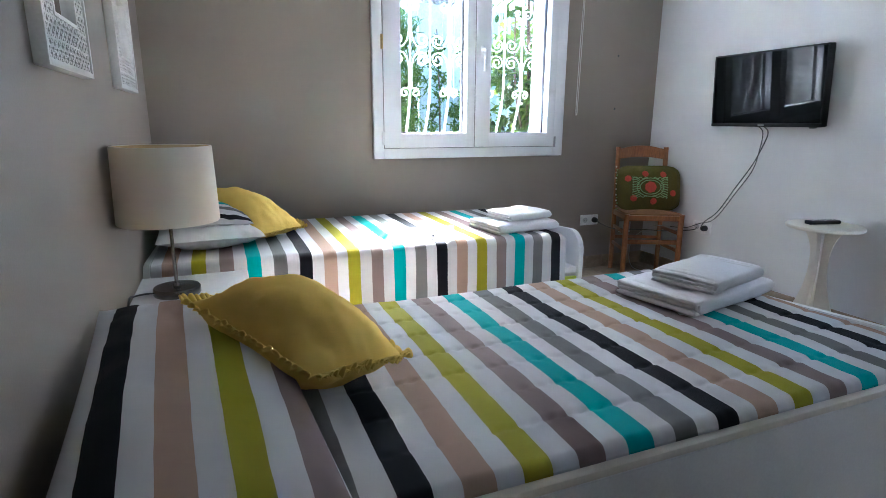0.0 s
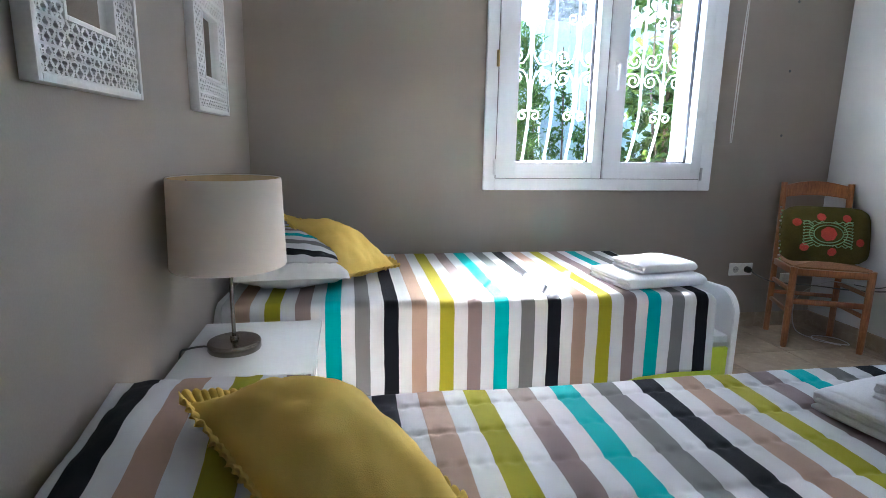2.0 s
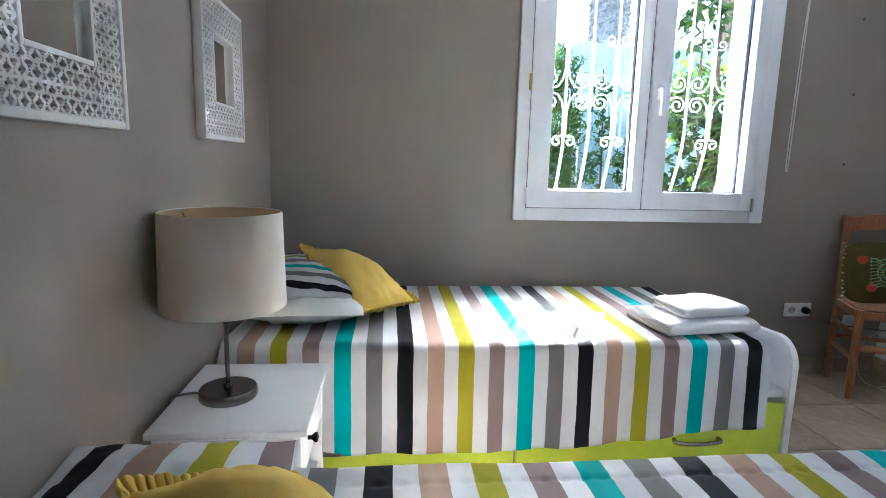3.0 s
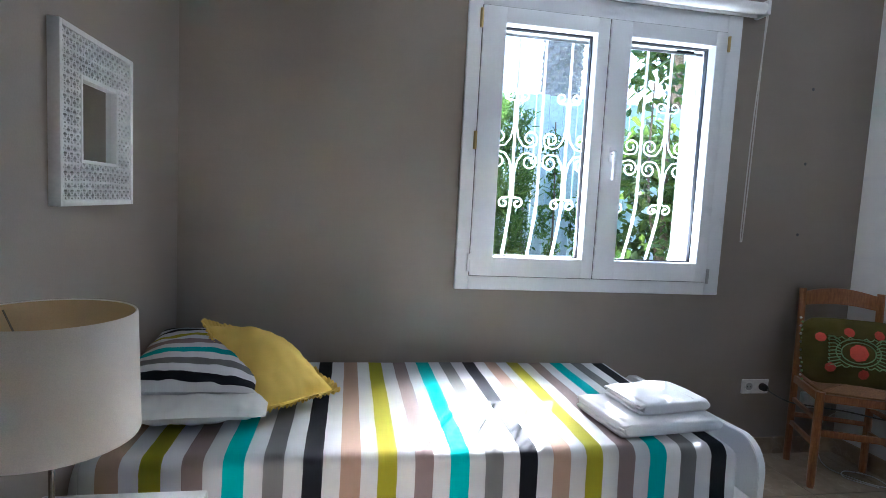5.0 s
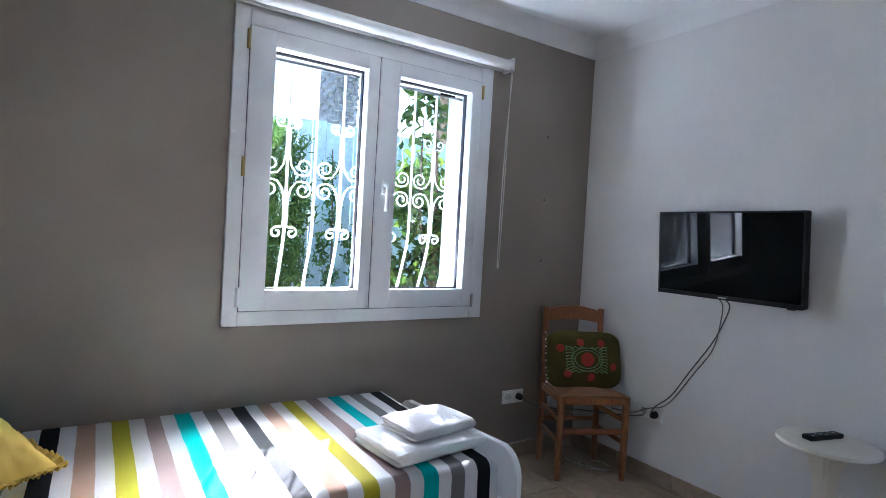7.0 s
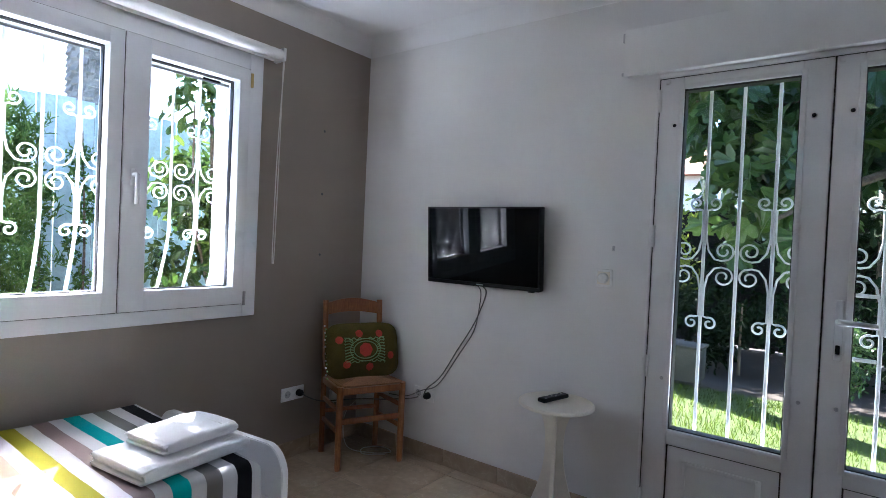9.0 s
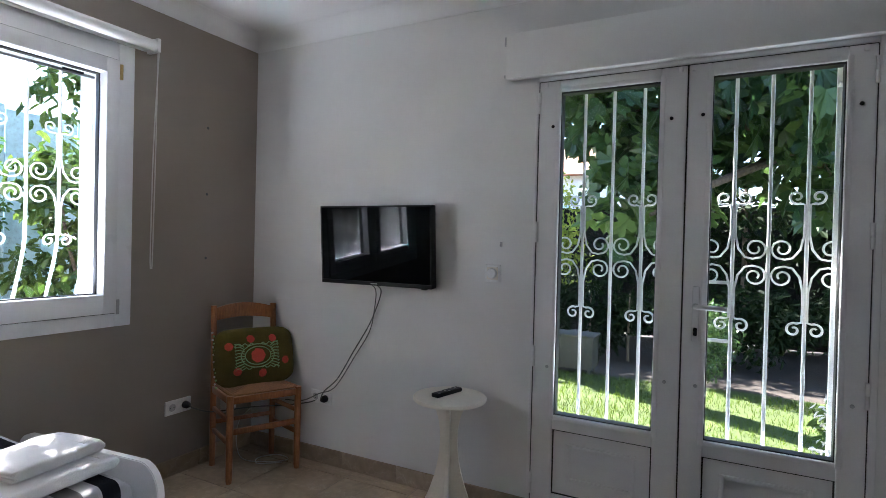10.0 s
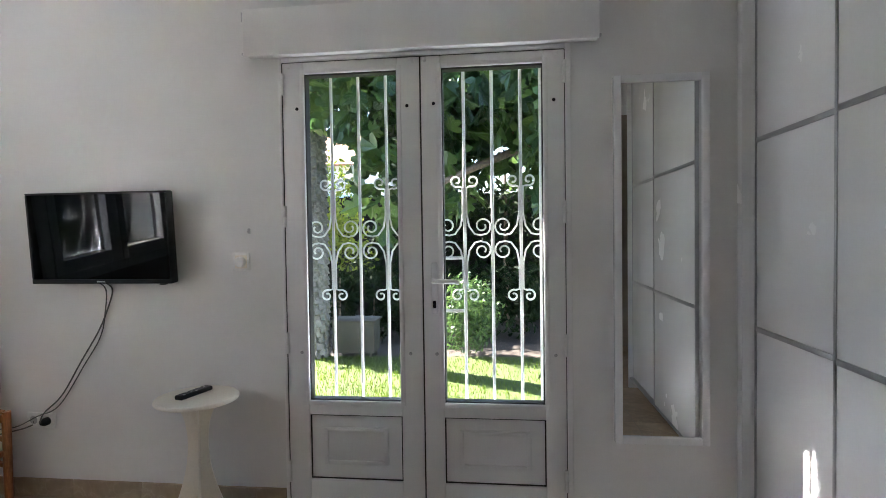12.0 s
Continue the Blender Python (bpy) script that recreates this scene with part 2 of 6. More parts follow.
M_BARK = mat("bark", (0.16, 0.12, 0.085), 0.95, grain=40, amount=0.3, stain=6, stain_amount=0.25, bump=1.0)
M_PALM = mat("palm_bark", (0.19, 0.185, 0.18), 0.95, grain=30, amount=0.3, stain=5, stain_amount=0.25, bump=1.0)
M_FENCE = mat("blue_fence_paint", (0.50, 0.64, 0.68), 0.7, grain=40, amount=0.12, stain=2, stain_amount=0.2, bump=0.3, per_object=0.12)
# boards near-black: the shade they stand in is put into the paint
M_SHADEFENCE = mat("shade_dark_fence", (0.014, 0.011, 0.009), 0.9, grain=30, amount=0.3, bump=0.4, per_object=0.2)
M_PETAL = mat("white_petal", (0.80, 0.74, 0.72), 0.7, bump=0)
M_TILE_ROOF = mat("roof_tile", (0.42, 0.20, 0.12), 0.85, grain=20, amount=0.2, bump=0.4, per_object=0.15)


# ---- building helpers ----
BASE = {}


def thing(name, at, label, category, group="", kind=""):
    """An Empty at the base of a thing; its parts are given in world places."""
    ob = new(name)
    ob.location = at
    ob.empty_display_size = 0.1
    BASE[ob.name] = Vector(at)
    return tagged(ob, label, category, group, kind)


def finish(name, bm, material, smooth=True):
    me = bpy.data.meshes.new(name)
    bmesh.ops.recalc_face_normals(bm, faces=bm.faces[:])
    bm.to_mesh(me)
    bm.free()
    for m in material if isinstance(material, (list, tuple)) else [material]:
        me.materials.append(m)
    if smooth:
        me.shade_smooth()
        me.set_sharp_from_angle(angle=radians(38))
    return me


def part(name, bm, material, parent, label="", smooth=True):
    base = BASE[parent.name]
    bmesh.ops.translate(bm, verts=bm.verts[:], vec=-base)
    ob = new(name, finish(name, bm, material, smooth))
    ob.parent = parent
    BASE[ob.name] = base
    return tagged(ob, label) if label else ob


def solid(name, bm, material, label="", category="", at=(0, 0, 0), group="", kind="", smooth=True):
    """A thing that is one mesh."""
    bmesh.ops.translate(bm, verts=bm.verts[:], vec=-Vector(at))
    ob = new(name, finish(name, bm, material, smooth))
    ob.location = at
    BASE[ob.name] = Vector(at)
    return tagged(ob, label, category, group, kind)


def box(bm, x0, x1, y0, y1, z0, z1, bevel=0.0, segments=2, m=None):
    r = bmesh.ops.create_cube(bm, size=1)
    vs = r["verts"]
    bmesh.ops.scale(bm, verts=vs, vec=(abs(x1 - x0), abs(y1 - y0), abs(z1 - z0)))
    bmesh.ops.translate(bm, verts=vs, vec=((x0 + x1) / 2, (y0 + y1) / 2, (z0 + z1) / 2))
    if bevel:
        es = list({e for v in vs for e in v.link_edges})
        out = bmesh.ops.bevel(bm, geom=es, offset=bevel, segments=segments, affect="EDGES", profile=0.5)
        vs = list({v for f in out["faces"] for v in f.verts} | {v for v in vs if v.is_valid})
    if m is not None:
        bmesh.ops.transform(bm, matrix=m, verts=vs)
    return vs


def boxed(x0, x1, y0, y1, z0, z1, bevel=0.002, segments=2):
    bm = bmesh.new()
    box(bm, x0, x1, y0, y1, z0, z1, bevel, segments)
    return bm


def beam(a, b, w, h, bevel=0.003, up=(0, 0, 1)):
    """A squared bar from a to b."""
    a, b = Vector(a), Vector(b)
    bm = bmesh.new()
    q = (b - a).to_track_quat("Z", "Y").to_matrix().to_4x4()
    if abs((b - a).normalized().z) < 0.9:
        zax = (b - a).normalized()
        yax = Vector(up)
        xax = yax.cross(zax).normalized()
        yax = zax.cross(xax)
        q = Matrix((xax, yax, zax)).transposed().to_4x4()
    box(bm, -w / 2, w / 2, -h / 2, h / 2, 0, (b - a).length, bevel, 2, Matrix.Translation(a) @ q)
    return bm


def tube(bm, pts, r, sides=8, taper=None):
    """A round tube along points."""
    pts = [Vector(p) for p in pts]
    rings, nrm = [], None
    for i, p in enumerate(pts):
        d = (pts[min(i + 1, len(pts) - 1)] - pts[max(i - 1, 0)]).normalized()
        if nrm is None:
            nrm = d.orthogonal().normalized()
        nrm = (nrm - d * nrm.dot(d)).normalized()
        bi = d.cross(nrm)
        rr = taper(i / (len(pts) - 1)) * r if taper else r
        rings.append([bm.verts.new(p + (nrm * math.cos(a) + bi * math.sin(a)) * rr) for a in (2 * math.pi * k / sides for k in range(sides))])
    for a, b in zip(rings, rings[1:]):
        for k in range(sides):
            bm.faces.new((a[k], a[(k + 1) % sides], b[(k + 1) % sides], b[k]))
    bm.faces.new(rings[0][::-1]), bm.faces.new(rings[-1])
    return bm


def lathe(bm, prof, at, sides=48):
    """A turned shape from (radius, height) pairs."""
    rings = []
    for r, z in prof:
        if r < 1e-5:
            rings.append([bm.verts.new((at[0], at[1], at[2] + z))])
        else:
            rings.append([bm.verts.new((at[0] + r * math.cos(2 * math.pi * k / sides), at[1] + r * math.sin(2 * math.pi * k / sides), at[2] + z)) for k in range(sides)])
    for a, b in zip(rings, rings[1:]):
        for k in range(sides):
            k2 = (k + 1) % sides
            q = [a[k % len(a)], a[k2 % len(a)], b[k2 % len(b)], b[k % len(b)]]
            q = list(dict.fromkeys(q))
            if len(q) > 2:
                bm.faces.new(q)
    return bm


def smoothline(pts, steps=8):
    """A Catmull-Rom line through points."""
    pts = [Vector(p) for p in pts]
    ext = [2 * pts[0] - pts[1], *pts, 2 * pts[-1] - pts[-2]]
    out = []
    for a, b, c, d in zip(ext, ext[1:], ext[2:], ext[3:]):
        for i in range(steps):
            t = i / steps
            out.append(0.5 * (2 * b + (c - a) * t + (2 * a - 5 * b + 4 * c - d) * t * t + (3 * b - a - 3 * c + d) * t ** 3))
    return out + [pts[-1]]


def clamp01(v):
    return max(0.0, min(1.0, v))


def ease(a, b, v):
    t = clamp01((v - a) / (b - a))
    return t * t * (3 - 2 * t)


# ---- the room: walls, ceiling, floor ----
XL, XR, YW, YB, ZC = -0.287, 3.008, 3.283, -0.487, 2.485
WIN = (0.945, 2.155, 0.885, 2.11)
DOOR = (0.222, 1.505, 2.032)
HALL_X, HALL_Y = 0.88, -2.4


def wall_boxes(name, boxes, material, label):
    bm = bmesh.new()
    for b in boxes:
        box(bm, *b)
    return solid(name, bm, material, label, "wall", kind="structure", smooth=False)


wall_boxes("wall_window_side", [(XL - 0.2, WIN[0], YW, 3.585, -0.15, 2.7), (WIN[1], 3.31, YW, 3.585, -0.15, 2.7), (WIN[0], WIN[1], YW, 3.585, -0.15, WIN[2]),
           (WIN[0], WIN[1], YW, 3.585, WIN[3], 2.7)], M_TAUPE, "taupe painted wall round the window")
wall_boxes("wall_head_side", [(XL - 0.2, XL, HALL_Y - 0.2, YW, -0.15, 2.7)], M_TAUPE, "taupe painted wall behind the bed heads")
wall_boxes("wall_door_side", [(XR, 3.31, DOOR[1], YW, -0.15, 2.7), (XR, 3.31, -1.3, DOOR[0], -0.15, 2.7), (XR, 3.31, DOOR[0], DOOR[1], DOOR[2], 2.7)],
           M_WHITE, "white painted wall round the garden door")
wall_boxes("wall_wardrobe_side", [(HALL_X, XR, -1.3, -1.12, -0.15, 2.7)], M_WHITE, "white painted wall behind the wardrobe")
wall_boxes("wall_hall", [(HALL_X, HALL_X + 0.12, HALL_Y, -1.3, -0.15, 2.7)], M_WHITE, "white painted wall of the entrance passage")
wall_boxes("wall_hall_end", [(XL, HALL_X + 0.12, HALL_Y - 0.2, HALL_Y, -0.15, 2.7)], M_WHITE, "white painted end wall of the passage")
bm = bmesh.new()
box(bm, XL, XR, -1.12, YW, ZC, ZC + 0.15)
box(bm, XL, HALL_X, HALL_Y, -1.12, ZC, ZC + 0.15)
ceiling = solid("ceiling", bm, M_CEIL, "smooth white plaster ceiling", "ceiling", kind="structure", smooth=False)


def cove(name, a, b, inward, material):
    """A concave plaster moulding between wall and ceiling from a to b."""
    bm = bmesh.new()
    inward = Vector(inward)
    prof = [(0.0, -0.088), (0.004, -0.088), (0.004, -0.085)] + [(0.004 + 0.086 * (1 - math.cos(t)), -0.085 + 0.083 * math.sin(t)) for t in (i * math.pi / 24 for i in range(1, 13))] + [(0.09, 0.0), (0, 0)]
    rows = []
    for p in (a, b):
        rows.append([bm.verts.new((p[0] + inward.x * u, p[1] + inward.y * u, ZC + v)) for u, v in prof])
    for i in range(len(prof) - 1):
        bm.faces.new((rows[0][i], rows[0][i + 1], rows[1][i + 1], rows[1][i]))
    return solid(name, bm, material, "white concave plaster cornice under the ceiling", "cornice", kind="structure")


cove("cornice_window_side", (XL, YW), (XR, YW), (0, -1), M_CEIL)
cove("cornice_door_side", (XR, YW), (XR, -0.45), (-1, 0), M_CEIL)
cove("cornice_head_side", (XL, HALL_Y), (XL, YW), (1, 0), M_CEIL)


# ---- window ----
def window():
    w = thing("window_1", (1.555, YW, WIN[2]), "white plastic double casement window, closed, with clear glass", "window", kind="structure")
    ox0, ox1, oz0, oz1 = 0.893, 2.217, 0.832, 2.165
    yf, yb = 3.258, 3.36
    fw = 0.062
    fr = [(ox0, ox0 + fw, oz0, oz1), (ox1 - fw - 0.014, ox1, oz0, oz1), (ox0 + fw, ox1 - fw - 0.014, oz0, oz0 + fw), (ox0 + fw, ox1 - fw - 0.014, oz1 - fw - 0.02, oz1)]
    for x0, x1, z0, z1 in fr:
        part("window_frame", boxed(x0, x1, yf, YW - 0.0005, z0, z1, 0.004), M_PVC, w)
        # the part of the frame that reaches into the opening
    for x0, x1, z0, z1 in ((0.946, 0.966, 0.886, 2.109), (2.136, 2.154, 0.886, 2.109), (0.966, 2.136, 0.886, 0.905), (0.966, 2.136, 2.085, 2.109)):
        part("window_frame", boxed(x0, x1, YW + 0.001, yb, z0, z1, 0.002), M_PVC, w)
    for sx0, sx1, gx0, gx1 in ((0.957, 1.546, 1.062, 1.49), (1.552, 2.140, 1.655, 2.082)):
        sz0, sz1, gz0, gz1 = 0.897, 2.082, 0.985, 2.015
        sash = part("sash", boxed(sx0, gx0, 3.250, 3.352, sz0, sz1, 0.0015), M_PVC, w, "white plastic casement")
        for q in ((gx1, sx1, sz0, sz1), (gx0, gx1, sz0, gz0), (gx0, gx1, gz1, sz1)):
            part("sash_rail", boxed(q[0], q[1], 3.2502, 3.352, q[2], q[3], 0.0015), M_PVC, sash)
        for q in ((gx0, gx0 + 0.005, gz0, gz1), (gx1 - 0.005, gx1, gz0, gz1), (gx0, gx1, gz0, gz0 + 0.005), (gx0, gx1, gz1 - 0.006, gz1)):
            part("gasket", boxed(q[0], q[1], 3.306, 3.3295, q[2], q[3], 0), M_GASKET, sash)
        pane = part("pane", boxed(gx0 - 0.004, gx1 + 0.004, 3.330, 3.336, gz0 - 0.004, gz1 + 0.004, 0), M_GLASS, sash, smooth=False)
        pane.visible_shadow = False
        # dark strips that draw in the shaded gap round the sash
        for q in ((sx0 - 0.003, sx0, sz0, sz1), (sx1, sx1 + 0.003, sz0, sz1), (sx0, sx1, sz0 - 0.003, sz0), (sx0, sx1, sz1, sz1 + 0.003)):
            part("shadow_joint", boxed(q[0], q[1], 3.2572, 3.30, q[2], q[3], 0), M_JOINT, sash)
        # spacer bar with vent seen at the top of the glass
        part("spacer", boxed(gx0 + 0.006, gx1 - 0.006, 3.337, 3.345, gz1 - 0.028, gz1 - 0.016, 0.001), M_ALU, sash)
    part("vent_clip", boxed(1.93, 2.02, 3.322, 3.329, 1.992, 2.002, 0.002), M_BLACK, w)
    for z, m in ((2.025, M_BRASS), (1.500, M_BRASS), (0.955, M_PVC)):
        bm = bmesh.new()
        lathe(bm, [(0, 0), (0.008, 0), (0.008, 0.08), (0, 0.08)], (0.950, 3.252, z - 0.04), 12)
        part("hinge", bm, m, w)
    for z, m in ((2.03, M_BRASS), (0.925, M_ALU)):
        bm = bmesh.new()
        lathe(bm, [(0, 0), (0.007, 0), (0.007, 0.07), (0, 0.07)], (2.149, 3.252, z - 0.035), 12)
        part("hinge", bm, m, w)
    rose = part("handle_rose", boxed(1.583, 1.607, 3.240, 3.2495, 1.44, 1.51, 0.004), M_PVC, w)
    bm = bmesh.new()
    tube(bm, smoothline([(1.595, 3.244, 1.485), (1.595, 3.215, 1.485), (1.595, 3.206, 1.47), (1.595, 3.206, 1.42), (1.595, 3.208, 1.36)]), 0.010, 10)
    part("handle", bm, M_PVC, rose, "white lever handle pointing down")
    sill = boxed(0.946, 2.154, 3.362, 3.64, 0.886, 0.905, 0.004)
    part("window_sill", sill, M_RENDER, w, "pale outer sill")


window()
# bright render on the outer reveals
bm = bmesh.new()
box(bm, 2.146, 2.1545, 3.365, 3.584, 0.906, 2.10)
box(bm, 0.9455, 0.954, 3.365, 3.584, 0.906, 2.10)
box(bm, 0.955, 2.145, 3.365, 3.584, 2.098, 2.1095)
solid("trim_window_reveal", bm, M_RENDER, "white rendered outer window reveal", "reveal", kind="structure", smooth=False)


# ---- wrought-iron grilles ----
def spiral(cx, cz, a0, turns, r0, r1, n=22):
    return [(cx + (r0 + (r1 - r0) * i / n) * math.cos(a0 + turns * 2 * math.pi * i / n), cz + (r0 + (r1 - r0) * i / n) * math.sin(a0 + turns * 2 * math.pi * i / n)) for i in range(n + 1)]


def scroll(sx, sz, long_end):
    """A C scroll beside a bar: from a small curl near the bar to a wide curl near the next one. sx, sz: mirror signs."""
    pts = []
    top = 0.262
    if long_end:
        pts += spiral(0.036, top, math.radians(-60), -1.15, 0.008, 0.028)
        pts += [(0.0095, top - 0.03), (0.008, top - 0.07)]
    else:
        pts += [(0.008, 0.17)]
    pts += [(0.009, 0.11), (0.020, 0.055), (0.045, 0.020), (0.072, 0.014)]
    pts += spiral(0.080, 0.056, math.radians(-85), 1.35, 0.042, 0.012)[1:]
    return [(sx * u, sz * v) for u, v in pts]


def grille(owner, bars, place, z0, z1, zmid, fancy):
    """Upright bars with scrolls. place(u, z) gives the world point of a place on the grille."""
    for k, u in enumerate(bars):
        bm = bmesh.new()
        pts = [place(u, z0 + (z1 - z0) * i / 26) for i in range(27)]
        tube(bm, pts, 0.0072, 8)
        part("bar", bm, M_GRILLE, owner)
        if k in fancy:
            for sx in (1, -1):
                for sz in (1, -1):
                    bm = bmesh.new()
                    tube(bm, [place(u + q[0], zmid + q[1]) for q in scroll(sx, sz, True)], 0.0046, 6)
                    part("scroll", bm, M_GRILLE, owner)
    return owner


def win_place(u, z):
    bulge = 0.14 * (1 - ease(0.78, 1.30, z))
    return (u, 3.47 + bulge, z)


g = thing("window_grille", (1.6, 3.5, 0.9), "white wrought-iron window grille with scrolls and bellied bars", "window grille")
grille(g, [1.195 + 0.1335 * k for k in range(-1, 8)], win_place, 0.93, 2.094, 1.495, (1, 3, 5, 7))
for z in (2.04, 0.945):
    y = win_place(0, z)[1]
    part("cross_bar", boxed(0.955, 2.145, y - 0.006, y + 0.006, z - 0.012, z + 0.012, 0.002), M_GRILLE, g)


# ---- garden door ----
def garden_door():
    d = thing("door_1", (XR, 0.865, 0), "closed white double garden door with glass above raised panels", "door", kind="structure")
    for y0, y1, z0, z1 in ((DOOR[0] + 0.0005, 0.247, 0, DOOR[2] - 0.001), (1.491, DOOR[1] - 0.0005, 0, DOOR[2] - 0.001), (0.247, 1.491, 2.012, DOOR[2] - 0.001)):
        part("door_frame", boxed(2.998, 3.12, y0, y1, z0, z1, 0.003), M_DOORPAINT, d)
    part("threshold", boxed(3.01, 3.30, 0.247, 1.491, 0.0, 0.018, 0.003), M_MARBLE, d)
    x0, x1 = 3.006, 3.068
    for name, y0, y1, g0, g1 in (("b", 0.868, 1.488, 0.966, 1.392), ("a", 0.250, 0.862, 0.336, 0.777)):
        gz0, gz1 = 0.492, 1.962
        leaf = part("leaf", boxed(x0, x1, y0, g0, 0.022, 2.010, 0.004), M_DOORPAINT, d, "white door leaf with glass and a raised panel")
        part("stile", boxed(x0, x1, g1, y1, 0.022, 2.010, 0.004), M_DOORPAINT, leaf)
        for z0, z1 in ((gz1, 2.010), (0.43, gz0), (0.022, 0.135)):
            part("rail", boxed(x0 + 0.0005, x1 - 0.0005, g0, g1, z0, z1, 0.003), M_DOORPAINT, leaf)
        # sunk panel with raised moulding
        part("panel", boxed(x0 + 0.016, x1 - 0.016, g0, g1, 0.135, 0.43, 0), M_DOORPAINT, leaf)
        for q in ((g0, g0 + 0.006, 0.135, 0.43), (g1 - 0.006, g1, 0.135, 0.43), (g0, g1, 0.135, 0.141), (g0, g1, 0.424, 0.43)):
            part("panel_joint", boxed(x0 + 0.012, x0 + 0.0155, *q, 0), M_GASKET, leaf)
        i0, i1, j0, j1 = g0 + 0.065, g1 - 0.065, 0.203, 0.372
        for q in ((i0, i0 + 0.018, j0, j1), (i1 - 0.018, i1, j0, j1), (i0 + 0.018, i1 - 0.018, j0, j0 + 0.018), (i0 + 0.018, i1 - 0.018, j1 - 0.018, j1)):
            part("moulding", boxed(x0 + 0.003, x0 + 0.0165, *q, 0.004), M_DOORPAINT, leaf)
        # beads round the glass
        for q in ((g0 - 0.016, g0 + 0.004, gz0 - 0.016, gz1 + 0.016), (g1 - 0.004, g1 + 0.016, gz0 - 0.016, gz1 + 0.016), (g0 + 0.004, g1 - 0.004, gz0 - 0.016, gz0 + 0.004), (g0 + 0.004, g1 - 0.004, gz1 - 0.004, gz1 + 0.016)):
            part("glazing_bead", boxed(x0 - 0.005, x0 + 0.010, *q, 0.003), M_DOORPAINT, leaf)
        for q in ((g0, g0 + 0.008, gz0, gz1), (g1 - 0.008, g1, gz0, gz1), (g0, g1, gz0, gz0 + 0.008), (g0, g1, gz1 - 0.010, gz1)):
            part("gasket", boxed(x0 + 0.012, x1 - 0.004, *q, 0), M_GASKET, leaf)
        pane = part("pane", boxed(3.034, 3.040, g0 + 0.001, g1 - 0.001, gz0 + 0.001, gz1 - 0.001, 0), M_GLASS, leaf, smooth=False)
        pane.visible_shadow = False
        for yy, zz in ((g0 - 0.042, 1.80), (g1 + 0.030, 1.805), (g0 - 0.042, 0.712), (g1 + 0.030, 0.712)):
            bm = bmesh.new()
            lathe(bm, [(0, 0.004), (0.004, 0.004), (0.0075, 0.001), (0.0075, -0.002), (0, -0.002)], (0, 0, 0), 14)
            bmesh.ops.transform(bm, verts=bm.verts[:], matrix=pose(x0 - 0.001, yy, zz, 0, -90, 0))
            part("screw_cap", bm, M_GREYPLASTIC if zz < 1 else M_BLACK, leaf)
        yh = y1 - 0.001 if name == "b" else y0 + 0.001
        for z in (1.915, 1.325, 0.755, 0.17):
            bm = bmesh.new()
            lathe(bm, [(0, 0), (0.008, 0), (0.008, 0.045), (0.0065, 0.047), (0.008, 0.049), (0.008, 0.095), (0, 0.095)], (x0 - 0.004, yh, z - 0.047), 12)
            part("hinge", bm, M_DOORPAINT, leaf)
    # lever handle on the leaf beside the middle
    plate = part("handle_plate", boxed(2.998, 3.005, 0.800, 0.826, 0.890, 1.114, 0.004), M_LAQ, d)
    bm = bmesh.new()
    tube(bm, smoothline([(3.002, 0.813, 1.036), (2.965, 0.813, 1.036), (2.952, 0.803, 1.036), (2.950, 0.76, 1.035), (2.950, 0.70, 1.033)]), 0.0105, 12)
    part("lever", bm, M_WHITEPLASTIC, plate, "white lever handle")
    part("keyhole", boxed(2.9965, 2.9985, 0.806, 0.820, 0.915, 0.948, 0.003), M_BLACK, plate)
    # dark strips painted in for the shaded gaps round and between the leaves
    for q in ((0.8625, 0.8675, 0.022, 2.010), (0.2472, 0.2498, 0.022, 2.010), (1.4882, 1.4908, 0.022, 2.010), (0.250, 1.488, 2.0105, 2.0135)):
        part("shadow_joint", boxed(3.0055, 3.05, *q, 0), M_GASKET, d)
    for yy in (1.455, 0.892, 0.845, 0.285):
        part("catch", boxed(2.999, 3.006, yy - 0.008, yy + 0.008, 1.985, 2.006, 0.003), M_DOORPAINT, d)


garden_door()


def door_place(u, z):
    return (3.135, u, z)


g = thing("door_grille", (3.135, 1.18, 0.4), "white wrought-iron door grille with scrolls outside the glass", "door grille", group="door grilles")
grille(g, [1.306, 1.176, 1.046], door_place, 0.44, 2.0, 1.217, (0, 2))
g2 = thing("door_grille", (3.135, 0.55, 0.4), "white wrought-iron door grille with scrolls and a handle loop", "door grille", group="door grilles")
grille(g2, [0.687, 0.560, 0.432], door_place, 0.44, 2.0, 1.217, (0, 2))
for gg, a, b in ((g, 0.91, 1.44), (g2, 0.342, 0.82)):
    for z in (0.45, 1.99):
        part("cross_bar", boxed(3.127, 3.143, a, b, z - 0.008, z + 0.008, 0.002), M_GRILLE, gg)
    for u in (a, b):
        part("frame_bar", boxed(3.127, 3.143, u - 0.008, u + 0.008, 0.442, 1.998, 0.002), M_GRILLE, gg)
        for z in (0.5, 1.2, 1.9):
            part("bracket", boxed(3.069, 3.128, u - 0.006, u + 0.006, z - 0.006, z + 0.006, 0.001), M_GRILLE, gg)
for z in (1.128, 0.885):
    part("cross_bar", boxed(3.129, 3.141, 0.695, 0.82, z - 0.007, z + 0.007, 0.002), M_GRILLE, g2)

